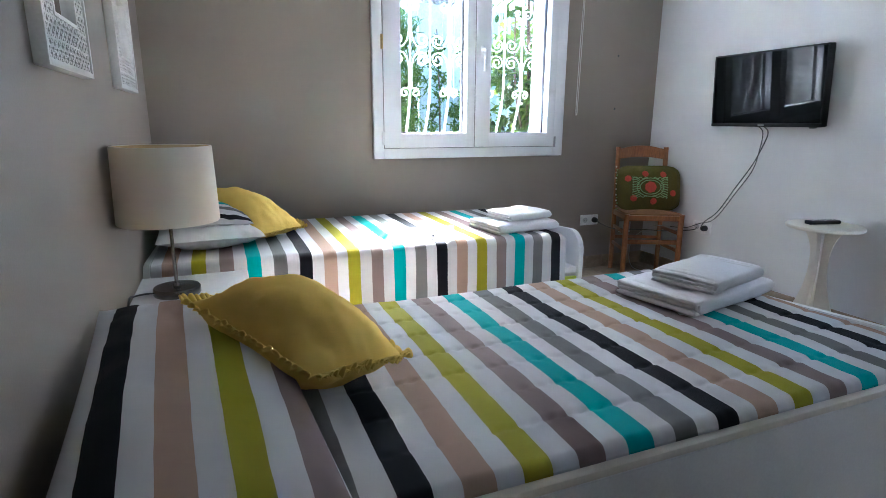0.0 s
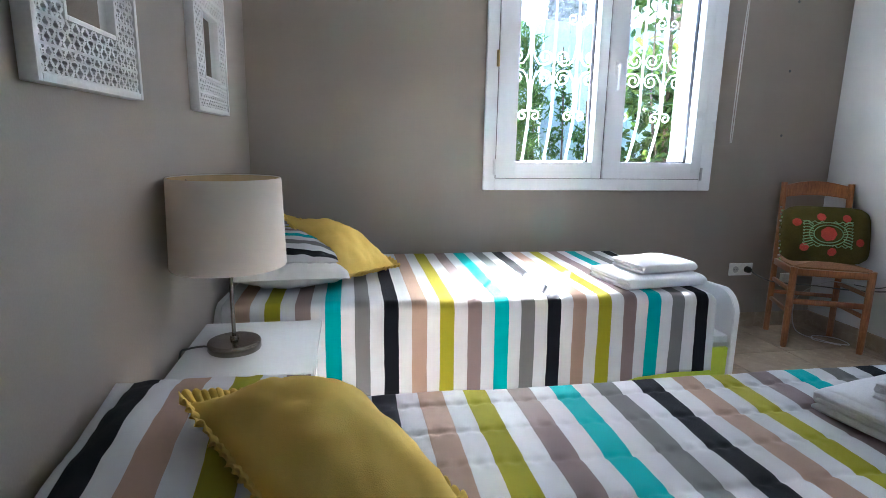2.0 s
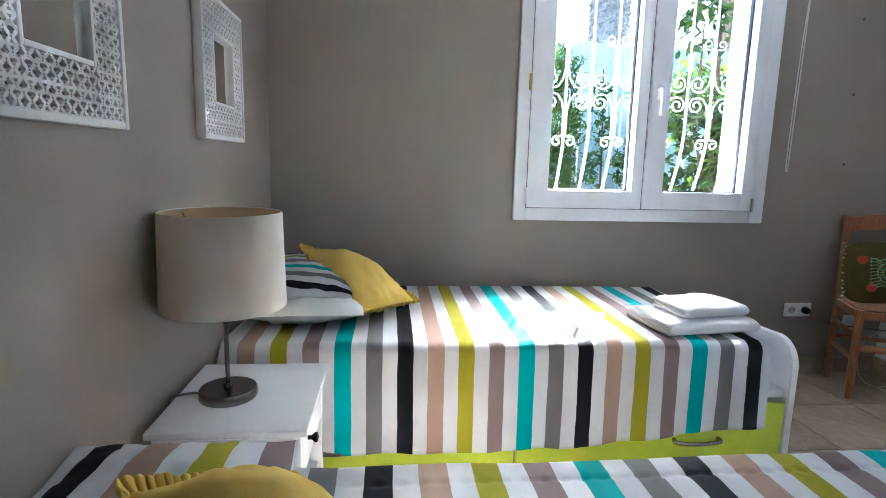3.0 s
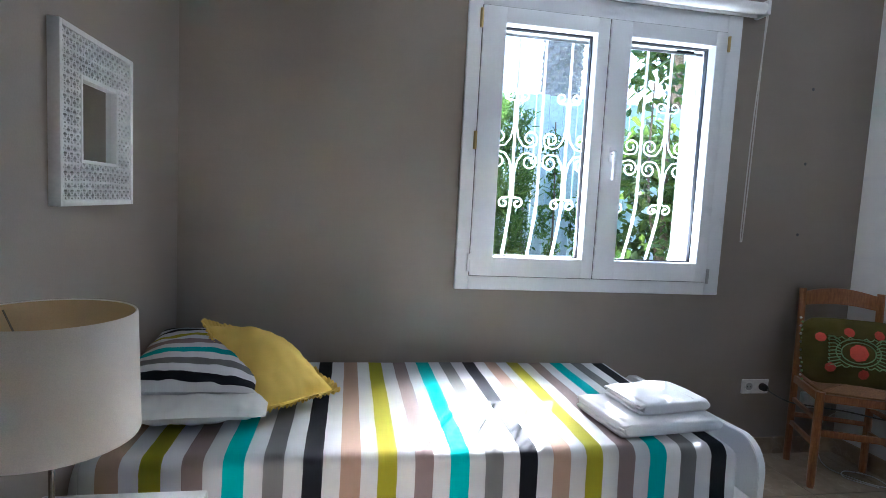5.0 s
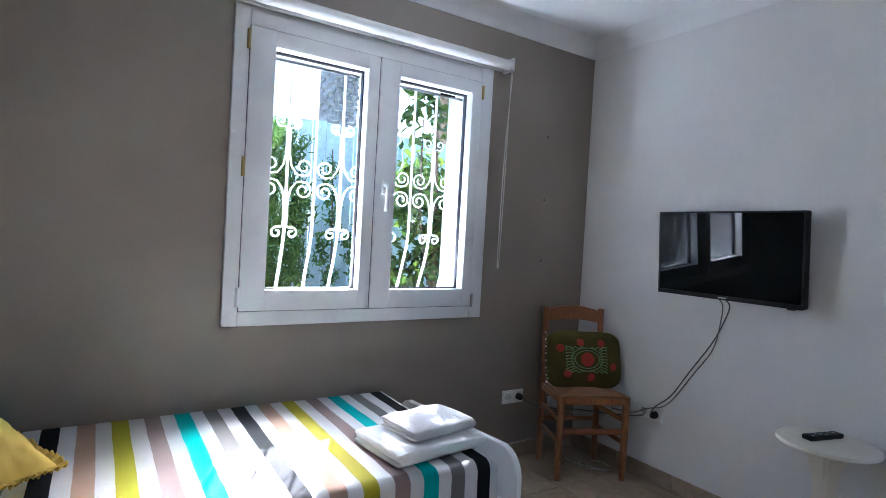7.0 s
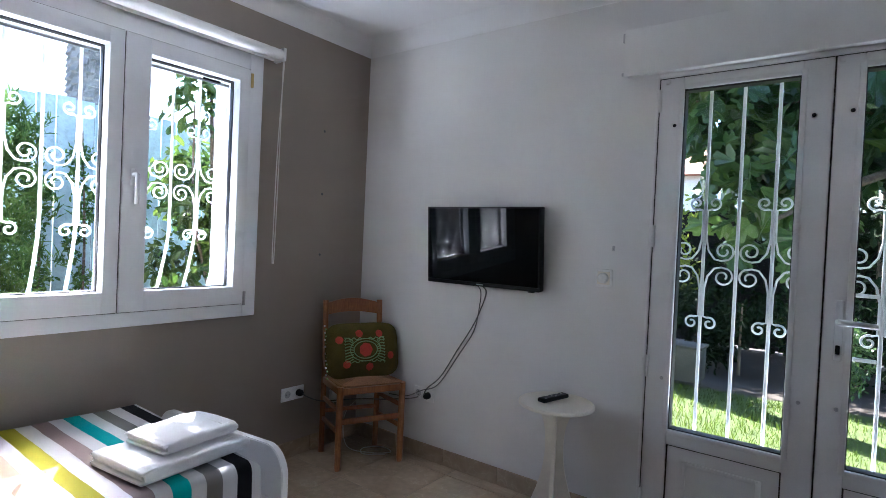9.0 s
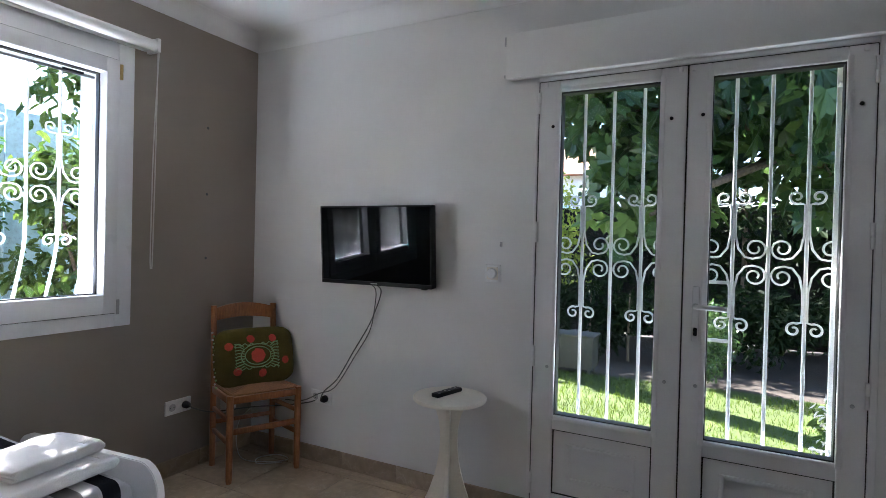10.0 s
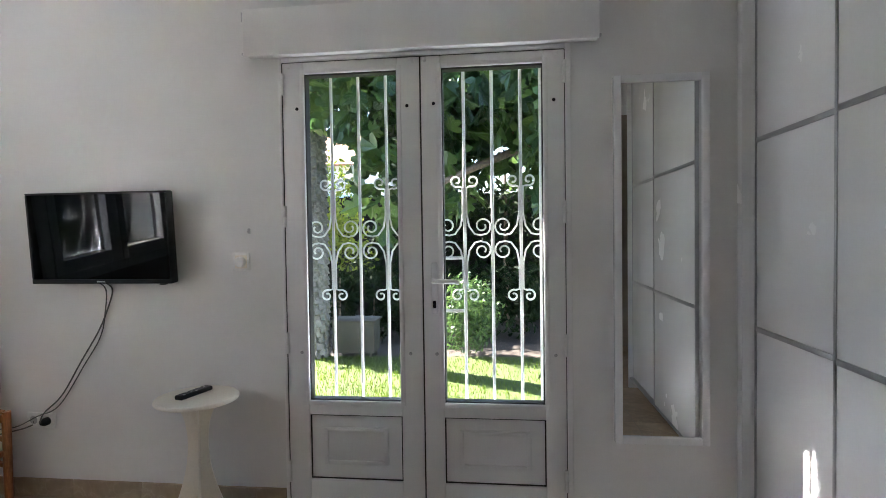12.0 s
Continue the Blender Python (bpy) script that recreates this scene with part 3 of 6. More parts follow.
# roller shutter box over the door
sb = thing("shutter_box", (XR, 0.87, 2.02), "white boxed roller shutter housing above the garden door", "shutter box")
part("front_panel", boxed(2.925, 2.940, 0.118, 1.628, 2.022, 2.225, 0.003), M_WHITE, sb)
part("top_panel", boxed(2.940, XR - 0.001, 0.118, 1.628, 2.213, 2.225, 0.002), M_WHITE, sb)
part("bottom_panel", boxed(2.940, 2.997, 0.118, 1.628, 2.033, 2.043, 0.002), M_WHITE, sb)
for y in (0.118, 1.622):
    part("end_cap", boxed(2.941, XR - 0.001, y, y + 0.006, 2.044, 2.212, 0.001), M_WHITE, sb)
for y in (0.112, 1.634):
    for z in (2.035, 2.195):
        part("edge_clip", boxed(2.93, 2.945, y - 0.004, y + 0.004, z - 0.02 if z > 2.1 else z - 0.006, z + 0.02 if z > 2.1 else z + 0.006, 0.001), M_GREYPLASTIC, sb)


# roller blind over the window
rb = thing("roller_blind", (1.57, 3.225, 2.19), "white roller blind rolled up above the window", "roller blind")
bm = bmesh.new()
tube(bm, [(0.845, 3.222, 2.197), (2.290, 3.222, 2.197)], 0.027, 24)
part("blind_roll", bm, M_SHEET, rb)
for x in (0.836, 2.294):
    part("bracket", boxed(x - 0.004, x + 0.014, 3.196, YW - 0.001, 2.165, 2.232, 0.003), M_WHITEPLASTIC, rb)
part("bottom_bar", boxed(0.86, 2.27, 3.238, 3.248, 2.160, 2.176, 0.003), M_WHITEPLASTIC, rb)
for dx in (0.0, 0.012):
    bm = bmesh.new()
    tube(bm, smoothline([(2.308 + dx * 0.8, 3.222 + dx * 2 - 0.012, 2.19), (2.304 + dx, 3.236, 1.7), (2.300 + dx, 3.240, 1.2), (2.302 + dx * 0.6, 3.240, 1.10)]), 0.003, 6)
    part("bead_chain", bm, M_WHITECABLE, rb)


# ---- beds ----
def bed_frame(y0, y1, drawers, label, head=True):
    """A trundle bed with rounded end boards. drawers: -1 where lime drawers face the near side, 0 for a plain side board."""
    b = thing("bed", (0.75, (y0 + y1) / 2, 0), label, "bed", group="single beds")
    for x0, x1 in ((XL + 0.006, XL + 0.031), (1.750, 1.778)):
        if x0 < 0 and not head:
            part("end_board", boxed(x0, x1, y0, y1, 0, 0.36, 0.003), M_BEDWHITE, b)
            continue
        bm = bmesh.new()
        out = [(y0, 0.0), (y0, 0.39)]
        out += [(y0 + 0.10 * (1 - math.cos(a)), 0.39 + 0.105 * math.sin(a)) for a in (i * math.pi / 20 for i in range(1, 11))]
        out += [(y1 - 0.10 * (1 - math.sin(a)), 0.355 + 0.10 * math.cos(a)) for a in (i * math.pi / 20 for i in range(0, 11))]
        out += [(y1, 0.0)]
        f = bm.faces.new([bm.verts.new((x0, y, z)) for y, z in out])
        r = bmesh.ops.extrude_face_region(bm, geom=[f])
        bmesh.ops.translate(bm, verts=[v for v in r["geom"] if isinstance(v, bmesh.types.BMVert)], vec=(x1 - x0, 0, 0))
        bmesh.ops.bevel(bm, geom=[e for e in bm.edges if abs(e.verts[0].co.x - e.verts[1].co.x) < 1e-6], offset=0.003, segments=2, affect="EDGES")
        part("end_board", bm, M_BEDWHITE, b)
    xa, xb = XL + 0.032, 1.749
    part("platform", boxed(xa, xb, y0 + 0.02, y1 - 0.02, 0.275, 0.305, 0.003), M_BEDWHITE, b)
    part("back_board", boxed(xa, xb, y1 - 0.019, y1, 0.02, 0.40, 0.003), M_BEDWHITE, b)
    if drawers:
        for x0, x1, h in ((xa + 0.004, 0.73, 0.10), (0.737, xb - 0.004, 1.41)):
            dr = part("drawer_front", boxed(x0, x1, y0 + 0.004, y0 + 0.022, 0.03, 0.258, 0.003), M_LIME, b, "lime green drawer front")
            bm = bmesh.new()
            tube(bm, smoothline([(h - 0.085, y0 + 0.006, 0.128), (h - 0.08, y0 - 0.016, 0.124), (h, y0 - 0.022, 0.120), (h + 0.08, y0 - 0.016, 0.124), (h + 0.085, y0 + 0.006, 0.128)]), 0.008, 10)
            part("handle", bm, M_STEEL, dr, "brushed steel bow handle")
            part("drawer_box", boxed(x0 + 0.02, x1 - 0.02, y0 + 0.024, y1 - 0.08, 0.04, 0.20, 0.002), M_BEDWHITE, dr)
    else:
        part("side_board", boxed(xa, xb, y0, y0 + 0.022, 0.02, 0.466, 0.002), M_BEDWHITE, b)
        part("top_edge", boxed(xa, xb, y0 - 0.001, y0 + 0.024, 0.4665, 0.484, 0.004), M_CREAM, b, "cream edge strip")
    return b


def sheet(name, x0, x1, y0, y1, ztop, material, label, drop_front, drop_end, height, nx=150, ny=90, folds=0.0, hem=None, edge=0.035):
    """A cover over a mattress: flat top, rounded edges, hanging on the near side and tucked at the foot."""
    bm = bmesh.new()

    def path(lo, hi, dlo, dhi, r, n):
        pts = []
        if dlo:
            k = max(4, int(n * 0.28))
            pts += [(lo, -dlo + (dlo - r) * i / k) for i in range(k)]
            pts += [(lo + r * (1 - math.cos(a)), -r + r * math.sin(a)) for a in (i * math.pi / 12 for i in range(6))]
        else:
            pts += [(lo, 0)]
        m = n - len(pts)
        a, b = pts[-1][0] + 0.004, hi - (r if dhi else 0)
        pts += [(a + (b - a) * i / m, 0) for i in range(m + 1)]
        if dhi:
            pts += [(hi - r + r * math.sin(t), -r + r * math.cos(t)) for t in (i * math.pi / 12 for i in range(1, 7))]
            pts += [(hi, -r - (dhi - r) * i / 8) for i in range(1, 9)]
        return pts

    px = path(x0, x1, 0, drop_end, edge, nx)
    py = path(y0, y1, drop_front, 0.05, edge, ny)
    grid = []
    for x, dx in px:
        row = []
        for y, dy in py:
            hang = min(dx, dy)
            z = ztop + hang
            xx, yy = x, y
            if dy <= -edge and y < (y0 + y1) / 2:
                t = clamp01((-dy - edge) / max(0.01, drop_front - edge))
                if hem:
                    z = ztop + min(dx, -edge - t * (drop_front - edge) * hem(x))
                w = noise.noise(Vector((x * 5.0, 3.1, 0.2 * t)))
                w2 = noise.noise(Vector((x * 14.0, 9.1, 0.4 * t)))
                yy = y - t * folds * (0.6 + w + 0.5 * w2)
                xx = x + 0.010 * t * noise.noise(Vector((x * 6.0, 1.7, t)))
            elif hang > -edge:
                z += height(x, y)
            row.append(bm.verts.new((xx, yy, z)))
        grid.append(row)
    for a, b in zip(grid, grid[1:]):
        for i in range(len(a) - 1):
            bm.faces.new((a[i], a[i + 1], b[i + 1], b[i]))
    ob = solid(name, bm, material, label, "bedspread", at=(0, y0, 0))
    so = ob.modifiers.new("thickness", "SOLIDIFY")
    so.thickness, so.offset = 0.005, -1
    return ob


def mattress(y0, y1, x1, label, z1=0.49):
    bm = boxed(XL + 0.036, x1, y0, y1, 0.3055, z1, 0.035, 4)
    return solid("mattress", bm, M_SHEET, label, "mattress", at=(0.7, (y0 + y1) / 2, 0.3055), group="mattresses")


# bed beside the window
bed_frame(2.362, 3.262, True, "white single bed with lime green drawers under the window")
mattress(2.372, 3.245, 1.645, "white mattress on the bed under the window")


def far_height(x, y):
    h = 0.004 * noise.noise(Vector((x * 3, y * 3, 0.3))) + 0.002 * noise.noise(Vector((x * 11, y * 9, 4.3)))
    return h - 0.012 * ease(1.35, 1.62, x) * 0.5


sheet("bedspread", XL + 0.037, 1.652, 2.350, 3.252, 0.503, M_COVER_B, "striped cotton bedspread hanging over the bed under the window", 0.385, 0.17, far_height,
      folds=0.018, hem=lambda x: 0.965 + 0.045 * math.sin(x * 2.1 + 0.6) - 0.10 * ease(0.9, 1.6, x) + 0.02 * noise.noise(Vector((x * 6, 0, 0))))

# near bed
bed_frame(0.706, 1.628, False, "white single bed with a plain side board and cream edge", False)
mattress(0.735, 1.608, 1.648, "white mattress on the plain white bed", 0.48)


def near_height(x, y):
    """Quilting lines along the bed and soft wrinkles."""
    body = ease(0.15, 0.3, x)
    q = ((y - 0.72) / 0.118) % 1.0
    quilt = -0.0052 * math.exp(-(min(q, 1 - q) / 0.065) ** 2) * body * (0.7 + 0.6 * noise.noise(Vector((x * 2.2, y * 7, 8))))
    pucker = 0.0016 * body * math.sin(x * 150 + 6 * noise.noise(Vector((x * 4, y * 14, 2)))) * math.exp(-(min(q, 1 - q) / 0.16) ** 2)
    soft = 0.006 * noise.noise(Vector((x * 3, y * 4, 1.3))) + 0.003 * noise.noise(Vector((x * 9, y * 12, 5.3)))
    return quilt + pucker + soft


sheet("bedspread", XL + 0.12, 1.657, 0.722, 1.622, 0.512, M_COVER_A, "striped quilted cotton bedspread tucked over the near bed", 0.027, 0.10, near_height, nx=300, ny=230, edge=0.022)


# ---- pillows and cushions ----
def pillow_bm(w, d, h, wrinkle=0.006, seed=0.0, n=30, pinch=0.05, power=0.55):
    """A stuffed cushion in its own axes, w by d, h thick."""
    bm = bmesh.new()
    sheets = []
    for s in (1, -1):
        rows = []
        for i in range(n + 1):
            row = []
            for j in range(n + 1):
                u, v = -1 + 2 * i / n, -1 + 2 * j / n
                k = ((1 - u ** 4) * (1 - v ** 4))
                t = max(0.0, (1 - u * u) * (1 - v * v)) ** power * (0.75 + 0.25 * k)
                inset = 1 - pinch * ((1 - u * u) if abs(v) > abs(u) else (1 - v * v)) * max(abs(u), abs(v)) ** 3
                x, y = u * w / 2 * inset, v * d / 2 * inset
                rim = 1 - t
                z = s * h / 2 * t + wrinkle * (noise.noise(Vector((x * 14 + seed, y * 14, s * 2.0))) + 0.5 * noise.noise(Vector((x * 34 + seed, y * 34, s)))) * min(1, t * 3) * (0.4 + rim)
                if s == -1 and (i in (0, n) or j in (0, n)):
                    row.append(sheets[0][i][j])
                else:
                    row.append(bm.verts.new((x, y, z)))
            rows.append(row)
        sheets.append(rows)
        for i in range(n):
            for j in range(n):
                q = [rows[i][j], rows[i + 1][j], rows[i + 1][j + 1], rows[i][j + 1]]
                bm.faces.new(q if s == 1 else q[::-1])
    return bm


def ruffle_bm(w, d, depth=0.027, waves=80, seed=0.0, pinch=0.05):
    """A gathered frill round a cushion's seam: uneven soft folds that lean and turn over."""
    bm = bmesh.new()
    n = 900
    rows = []
    for i in range(n):
        t = i / n * 4
        side, f = int(t), t - int(t)
        c = -1 + 2 * f
        u, v = [(c, -1), (1, c), (-c, 1), (-1, -c)][side]
        inset = 1 - pinch * (1 - c * c)
        e = Vector((u * w / 2 * inset, v * d / 2 * inset, 0))
        o = Vector([(0, -1, 0), (1, 0, 0), (0, 1, 0), (-1, 0, 0)][side])
        if abs(c) > 0.86:
            o = o.lerp(Vector((u, v, 0)).normalized(), (abs(c) - 0.86) / 0.14).normalized()
        drift = 5.0 * noise.noise(Vector((i * 0.018, seed, 0)))
        ph = waves * i / n * 2 * math.pi + drift
        amp = 0.0070 + 0.005 * noise.noise(Vector((i * 0.03, seed, 9)))
        dep = depth * (0.9 + 0.3 * noise.noise(Vector((i * 0.03, seed, 5))))
        along = o.cross(Vector((0, 0, 1)))
        row = []
        for k in range(7):
            f2 = k / 6
            curl = 0.012 * f2 * f2 * (0.6 + 1.2 * noise.noise(Vector((i * 0.06, seed, 2))))
            row.append(bm.verts.new(e + o * (dep * f2 - 0.005) + Vector((0, 0, amp * f2 ** 0.7 * math.sin(ph) + curl)) + along * 0.006 * f2 * math.cos(ph + 0.8)))
        rows.append(row)
    for i in range(n):
        a, b = rows[i], rows[(i + 1) % n]
        for k in range(6):
            bm.faces.new((a[k], b[k], b[k + 1], a[k + 1]))
    return bm


def spread_on(bm, w, d, corners):
    """Lays a cushion, flat in its own axes, over four corners: near left, near right, far right, far left."""
    a, b, c, e = (Vector(q) for q in corners)
    n = (b - a).cross(e - a).normalized()
    for v in bm.verts:
        u, t = v.co.x / w + 0.5, v.co.y / d + 0.5
        v.co = a * (1 - u) * (1 - t) + b * u * (1 - t) + c * u * t + e * (1 - u) * t + n * v.co.z


def yellow_cushion(corners, h, label, seed):
    t = thing("cushion", sum((Vector(c) for c in corners), Vector()) / 4, label, "cushion", group="yellow cushions")
    w, d = 0.36, 0.42
    bm = pillow_bm(w - 0.03, d - 0.03, h, 0.014, seed, pinch=0.02, power=0.60)
    spread_on(bm, w, d, corners)
    part("cushion_body", bm, M_YELLOW, t)
    bm = ruffle_bm(w - 0.03, d - 0.03, seed=seed, pinch=0.02)
    spread_on(bm, w, d, corners)
    ob = part("ruffle", bm, M_YELLOW, t, "gathered yellow frill")
    so = ob.modifiers.new("thickness", "SOLIDIFY")
    so.thickness = 0.0015


yellow_cushion(((0.160, 0.975, 0.600), (0.388, 1.095, 0.558), (0.15, 1.385, 0.63), (-0.075, 1.30, 0.680)), 0.23, "mustard yellow frilled cushion lying on the near bed", 1.0)
yellow_cushion(((0.155, 2.545, 0.545), (0.405, 2.73, 0.550), (0.17, 2.99, 0.655), (-0.11, 2.95, 0.742)), 0.20, "mustard yellow frilled cushion leaning on a striped pillow", 7.0)


def pillow(at, rot, w, d, h, material, label, seed, turn=0, wrinkle=0.009, power=0.46):
    bm = pillow_bm(w, d, h, wrinkle, seed, 44, pinch=0.03, power=power)
    bmesh.ops.transform(bm, verts=bm.verts[:], matrix=pose(0, 0, 0, *rot))
    me = finish("pillow", bm, material)
    ob = new("pillow", me)
    ob.location = at
    ob.rotation_euler = (0, 0, radians(turn))
    BASE[ob.name] = Vector(at)
    return tagged(ob, label, "pillow")


pillow((-0.04, 2.84, 0.566), (0, 0, 3), 0.43, 0.74, 0.185, M_SHEET, "plain white pillow lying on the striped bedspread", 3.0, wrinkle=0.018, power=0.55)
pillow((-0.07, 2.84, 0.638), (3, 2, 4), 0.40, 0.62, 0.12, M_PILLOW, "striped pillow on top of a white pillow", 5.0)


pillow((-0.050, 1.14, 0.558), (3, 2, 0), 0.390, 0.90, 0.145, M_BOLSTER, "long striped pillow at the head of the near bed", 9.0, 4)


# ---- towels ----
def towel_slab(x0, x1, d, z0, z1, seed):
    """A soft slab with fully rounded long sides and an uneven surface."""
    bm = bmesh.new()
    n, k = 30, 32
    h = z1 - z0
    rings = []
    for i in range(n + 1):
        f = i / n
        x = x0 + (x1 - x0) * f
        e = min(f, 1 - f) * (x1 - x0) / (h * 0.5)
        round_end = math.sqrt(clamp01(1 - (1 - clamp01(e)) ** 2)) if e < 1 else 1.0
        ring = []
        for j in range(k):
            a = 2 * math.pi * j / k
            cy, cz = math.cos(a), math.sin(a)
            y = (d / 2) * math.copysign(abs(cy) ** 0.22, cy)
            z = h / 2 * math.copysign(abs(cz) ** 0.42, cz) * (0.45 + 0.55 * round_end)
            wob = 0.0035 * noise.noise(Vector((x * 11, y * 11, seed))) + 0.0018 * noise.noise(Vector((x * 30, y * 30, seed + 3)))
            ring.append(bm.verts.new((x + 0.004 * noise.noise(Vector((y * 12, a, seed))), y * (0.985 + 0.015 * round_end) + 0.004 * noise.noise(Vector((x * 8, a, seed))), z0 + h / 2 + z + wob * (1 if cz > -0.3 else 0.2))))
        rings.append(ring)
    for a, b in zip(rings, rings[1:]):
        for j in range(k):
            bm.faces.new((a[j], a[(j + 1) % k], b[(j + 1) % k], b[j]))
    bm.faces.new(rings[0][::-1]), bm.faces.new(rings[-1])
    return bm


def towel(at, rz, w, d, h, layers, label, seed):
    """Terry towel folded over: a thick fold in front, its layers showing at one short end."""
    t = thing("towel", at, label, "towel", group="folded towels")
    m = pose(*at, 0, 0, rz)
    def put(name, bm, material):
        bmesh.ops.transform(bm, verts=bm.verts[:], matrix=m)
        part(name, bm, material, t)
    put("folded_cloth", towel_slab(-w / 2 + 0.012, w / 2, d, 0.001, h, seed), M_TERRY)
    for k in range(layers):
        z = h * (0.06 + 0.88 * k / layers)
        inset = 0.006 * (k % 2) + 0.004 * noise.noise(Vector((k * 2.7, seed, 1)))
        put("layer", towel_slab(-w / 2 + inset, -w / 2 + 0.10, d - 0.012 - 0.01 * (k % 2), z, z + h * 0.86 / layers, seed + k), M_TERRY)
    bm = bmesh.new()
    for i in range(2):
        x = w * 0.30 + 0.022 * i
        tube(bm, [(x, -d / 2 + 0.02 + (d - 0.04) * j / 10, h - 0.0015) for j in range(11)], 0.0022, 6)
    put("woven_band", bm, M_SHEET)


towel((1.432, 1.318, 0.512), 12, 0.43, 0.29, 0.054, 3, "large folded white towel on the near bed", 1.0)
towel((1.450, 1.290, 0.5655), 16, 0.32, 0.21, 0.046, 3, "small folded white towel on a larger one", 2.0)
towel((1.462, 2.565, 0.503), 7, 0.39, 0.29, 0.050, 3, "large folded white towel on the bed under the window", 3.0)
towel((1.500, 2.580, 0.5535), 8, 0.28, 0.215, 0.044, 3, "small folded white towel on a larger one under the window", 4.0)


# ---- nightstand and lamp ----
def nightstand():
    x0, x1, y0, y1, z = -0.262, 0.100, 1.79, 2.215, 0.495
    t = thing("nightstand", ((x0 + x1) / 2, (y0 + y1) / 2, 0), "white painted nightstand with a drawer and dark knob", "nightstand")
    part("top", boxed(x0, x1, y0, y1, z - 0.018, z, 0.004), M_LAQ, t)
    lx = ((x0 + 0.012, x0 + 0.047), (x1 - 0.052, x1 - 0.017))
    for a, b in lx:
        for c, d in ((y0 + 0.012, y0 + 0.047), (y1 - 0.047, y1 - 0.012)):
            part("leg", boxed(a, b, c, d, 0, z - 0.0185, 0.003), M_LAQ, t)
    for c, d in ((y0 + 0.018, y0 + 0.030), (y1 - 0.030, y1 - 0.018)):
        part("side_panel", boxed(x0 + 0.0475, x1 - 0.0525, c, d, 0.20, z - 0.028, 0.002), M_LAQ, t)
    part("shelf", boxed(x0 + 0.02, x1 - 0.03, y0 + 0.031, y1 - 0.031, 0.185, 0.199, 0.002), M_LAQ, t)
    part("back_panel", boxed(x0 + 0.020, x0 + 0.030, y0 + 0.0475, y1 - 0.0475, 0.2, z - 0.019, 0.001), M_LAQ, t)
    dr = part("drawer_front", boxed(x1 - 0.036, x1 - 0.018, y0 + 0.049, y1 - 0.049, 0.345, z - 0.024, 0.003), M_LAQ, t)
    bm = bmesh.new()
    lathe(bm, [(0, 0), (0.006, 0), (0.006, 0.010), (0.013, 0.018), (0.013, 0.024), (0, 0.028)], (0, 0, 0), 20)
    bmesh.ops.transform(bm, verts=bm.verts[:], matrix=pose(x1 - 0.018, y0 + 0.12, 0.415, 0, 90, 0))
    part("knob", bm, M_BLACK, dr, "small dark round knob")


nightstand()


def table_lamp():
    c = (-0.130, 1.985, 0.495)
    t = thing("table_lamp", c, "table lamp with a cream linen drum shade on a steel foot", "lamp")
    bm = bmesh.new()
    lathe(bm, [(0, 0), (0.070, 0), (0.072, 0.003), (0.072, 0.022), (0.069, 0.026), (0.012, 0.028), (0.010, 0.04), (0, 0.04)], c, 56)
    part("foot", bm, M_STEEL, t, "round brushed steel foot")
    bm = bmesh.new()
    lathe(bm, [(0, 0.03), (0.0055, 0.03), (0.0055, 0.26), (0.014, 0.26), (0.014, 0.31), (0, 0.31)], c, 20)
    part("stem", bm, M_STEEL, t)
    r0, r1, za, zb = 0.149, 0.143, 0.243, 0.482
    bm = bmesh.new()
    lathe(bm, [(r1 - 0.003, zb - 0.002), (r1, zb), (r1 + 0.002, zb - 0.004), (r0 + 0.002, za + 0.004), (r0, za), (r0 - 0.003, za + 0.002)], c, 72)
    sh = part("shade", bm, M_SHADE, t, "cream linen drum shade")
    bm = bmesh.new()
    lathe(bm, [(r1 - 0.0031, zb - 0.002), (r0 - 0.0031, za + 0.002)], c, 72)
    part("lining", bm, M_SHADE_IN, sh, "warm beige lining")
    for k in range(3):
        a = 0.5 + k * 2.0944
        bm = bmesh.new()
        tube(bm, [(c[0], c[1], c[2] + 0.300), (c[0] + 0.139 * math.cos(a), c[1] + 0.139 * math.sin(a), c[2] + zb - 0.012)], 0.0018, 6)
        part("spider_arm", bm, M_STEEL, t)
    bm = bmesh.new()
    lathe(bm, [(0, 0.31), (0.012, 0.31), (0.014, 0.322), (0.025, 0.345), (0.026, 0.358), (0.016, 0.378), (0, 0.381)], c, 24)
    part("bulb", bm, M_WHITEPLASTIC, t)
    bm = bmesh.new()
    tube(bm, smoothline([(c[0] - 0.07, c[1] + 0.01, 0.500), (-0.225, 2.0, 0.499), (-0.255, 1.985, 0.499), (-0.272, 1.97, 0.490), (-0.275, 1.95, 0.40), (-0.275, 1.92, 0.2)]), 0.003, 8)
    part("cord", bm, M_CABLE, t)


table_lamp()


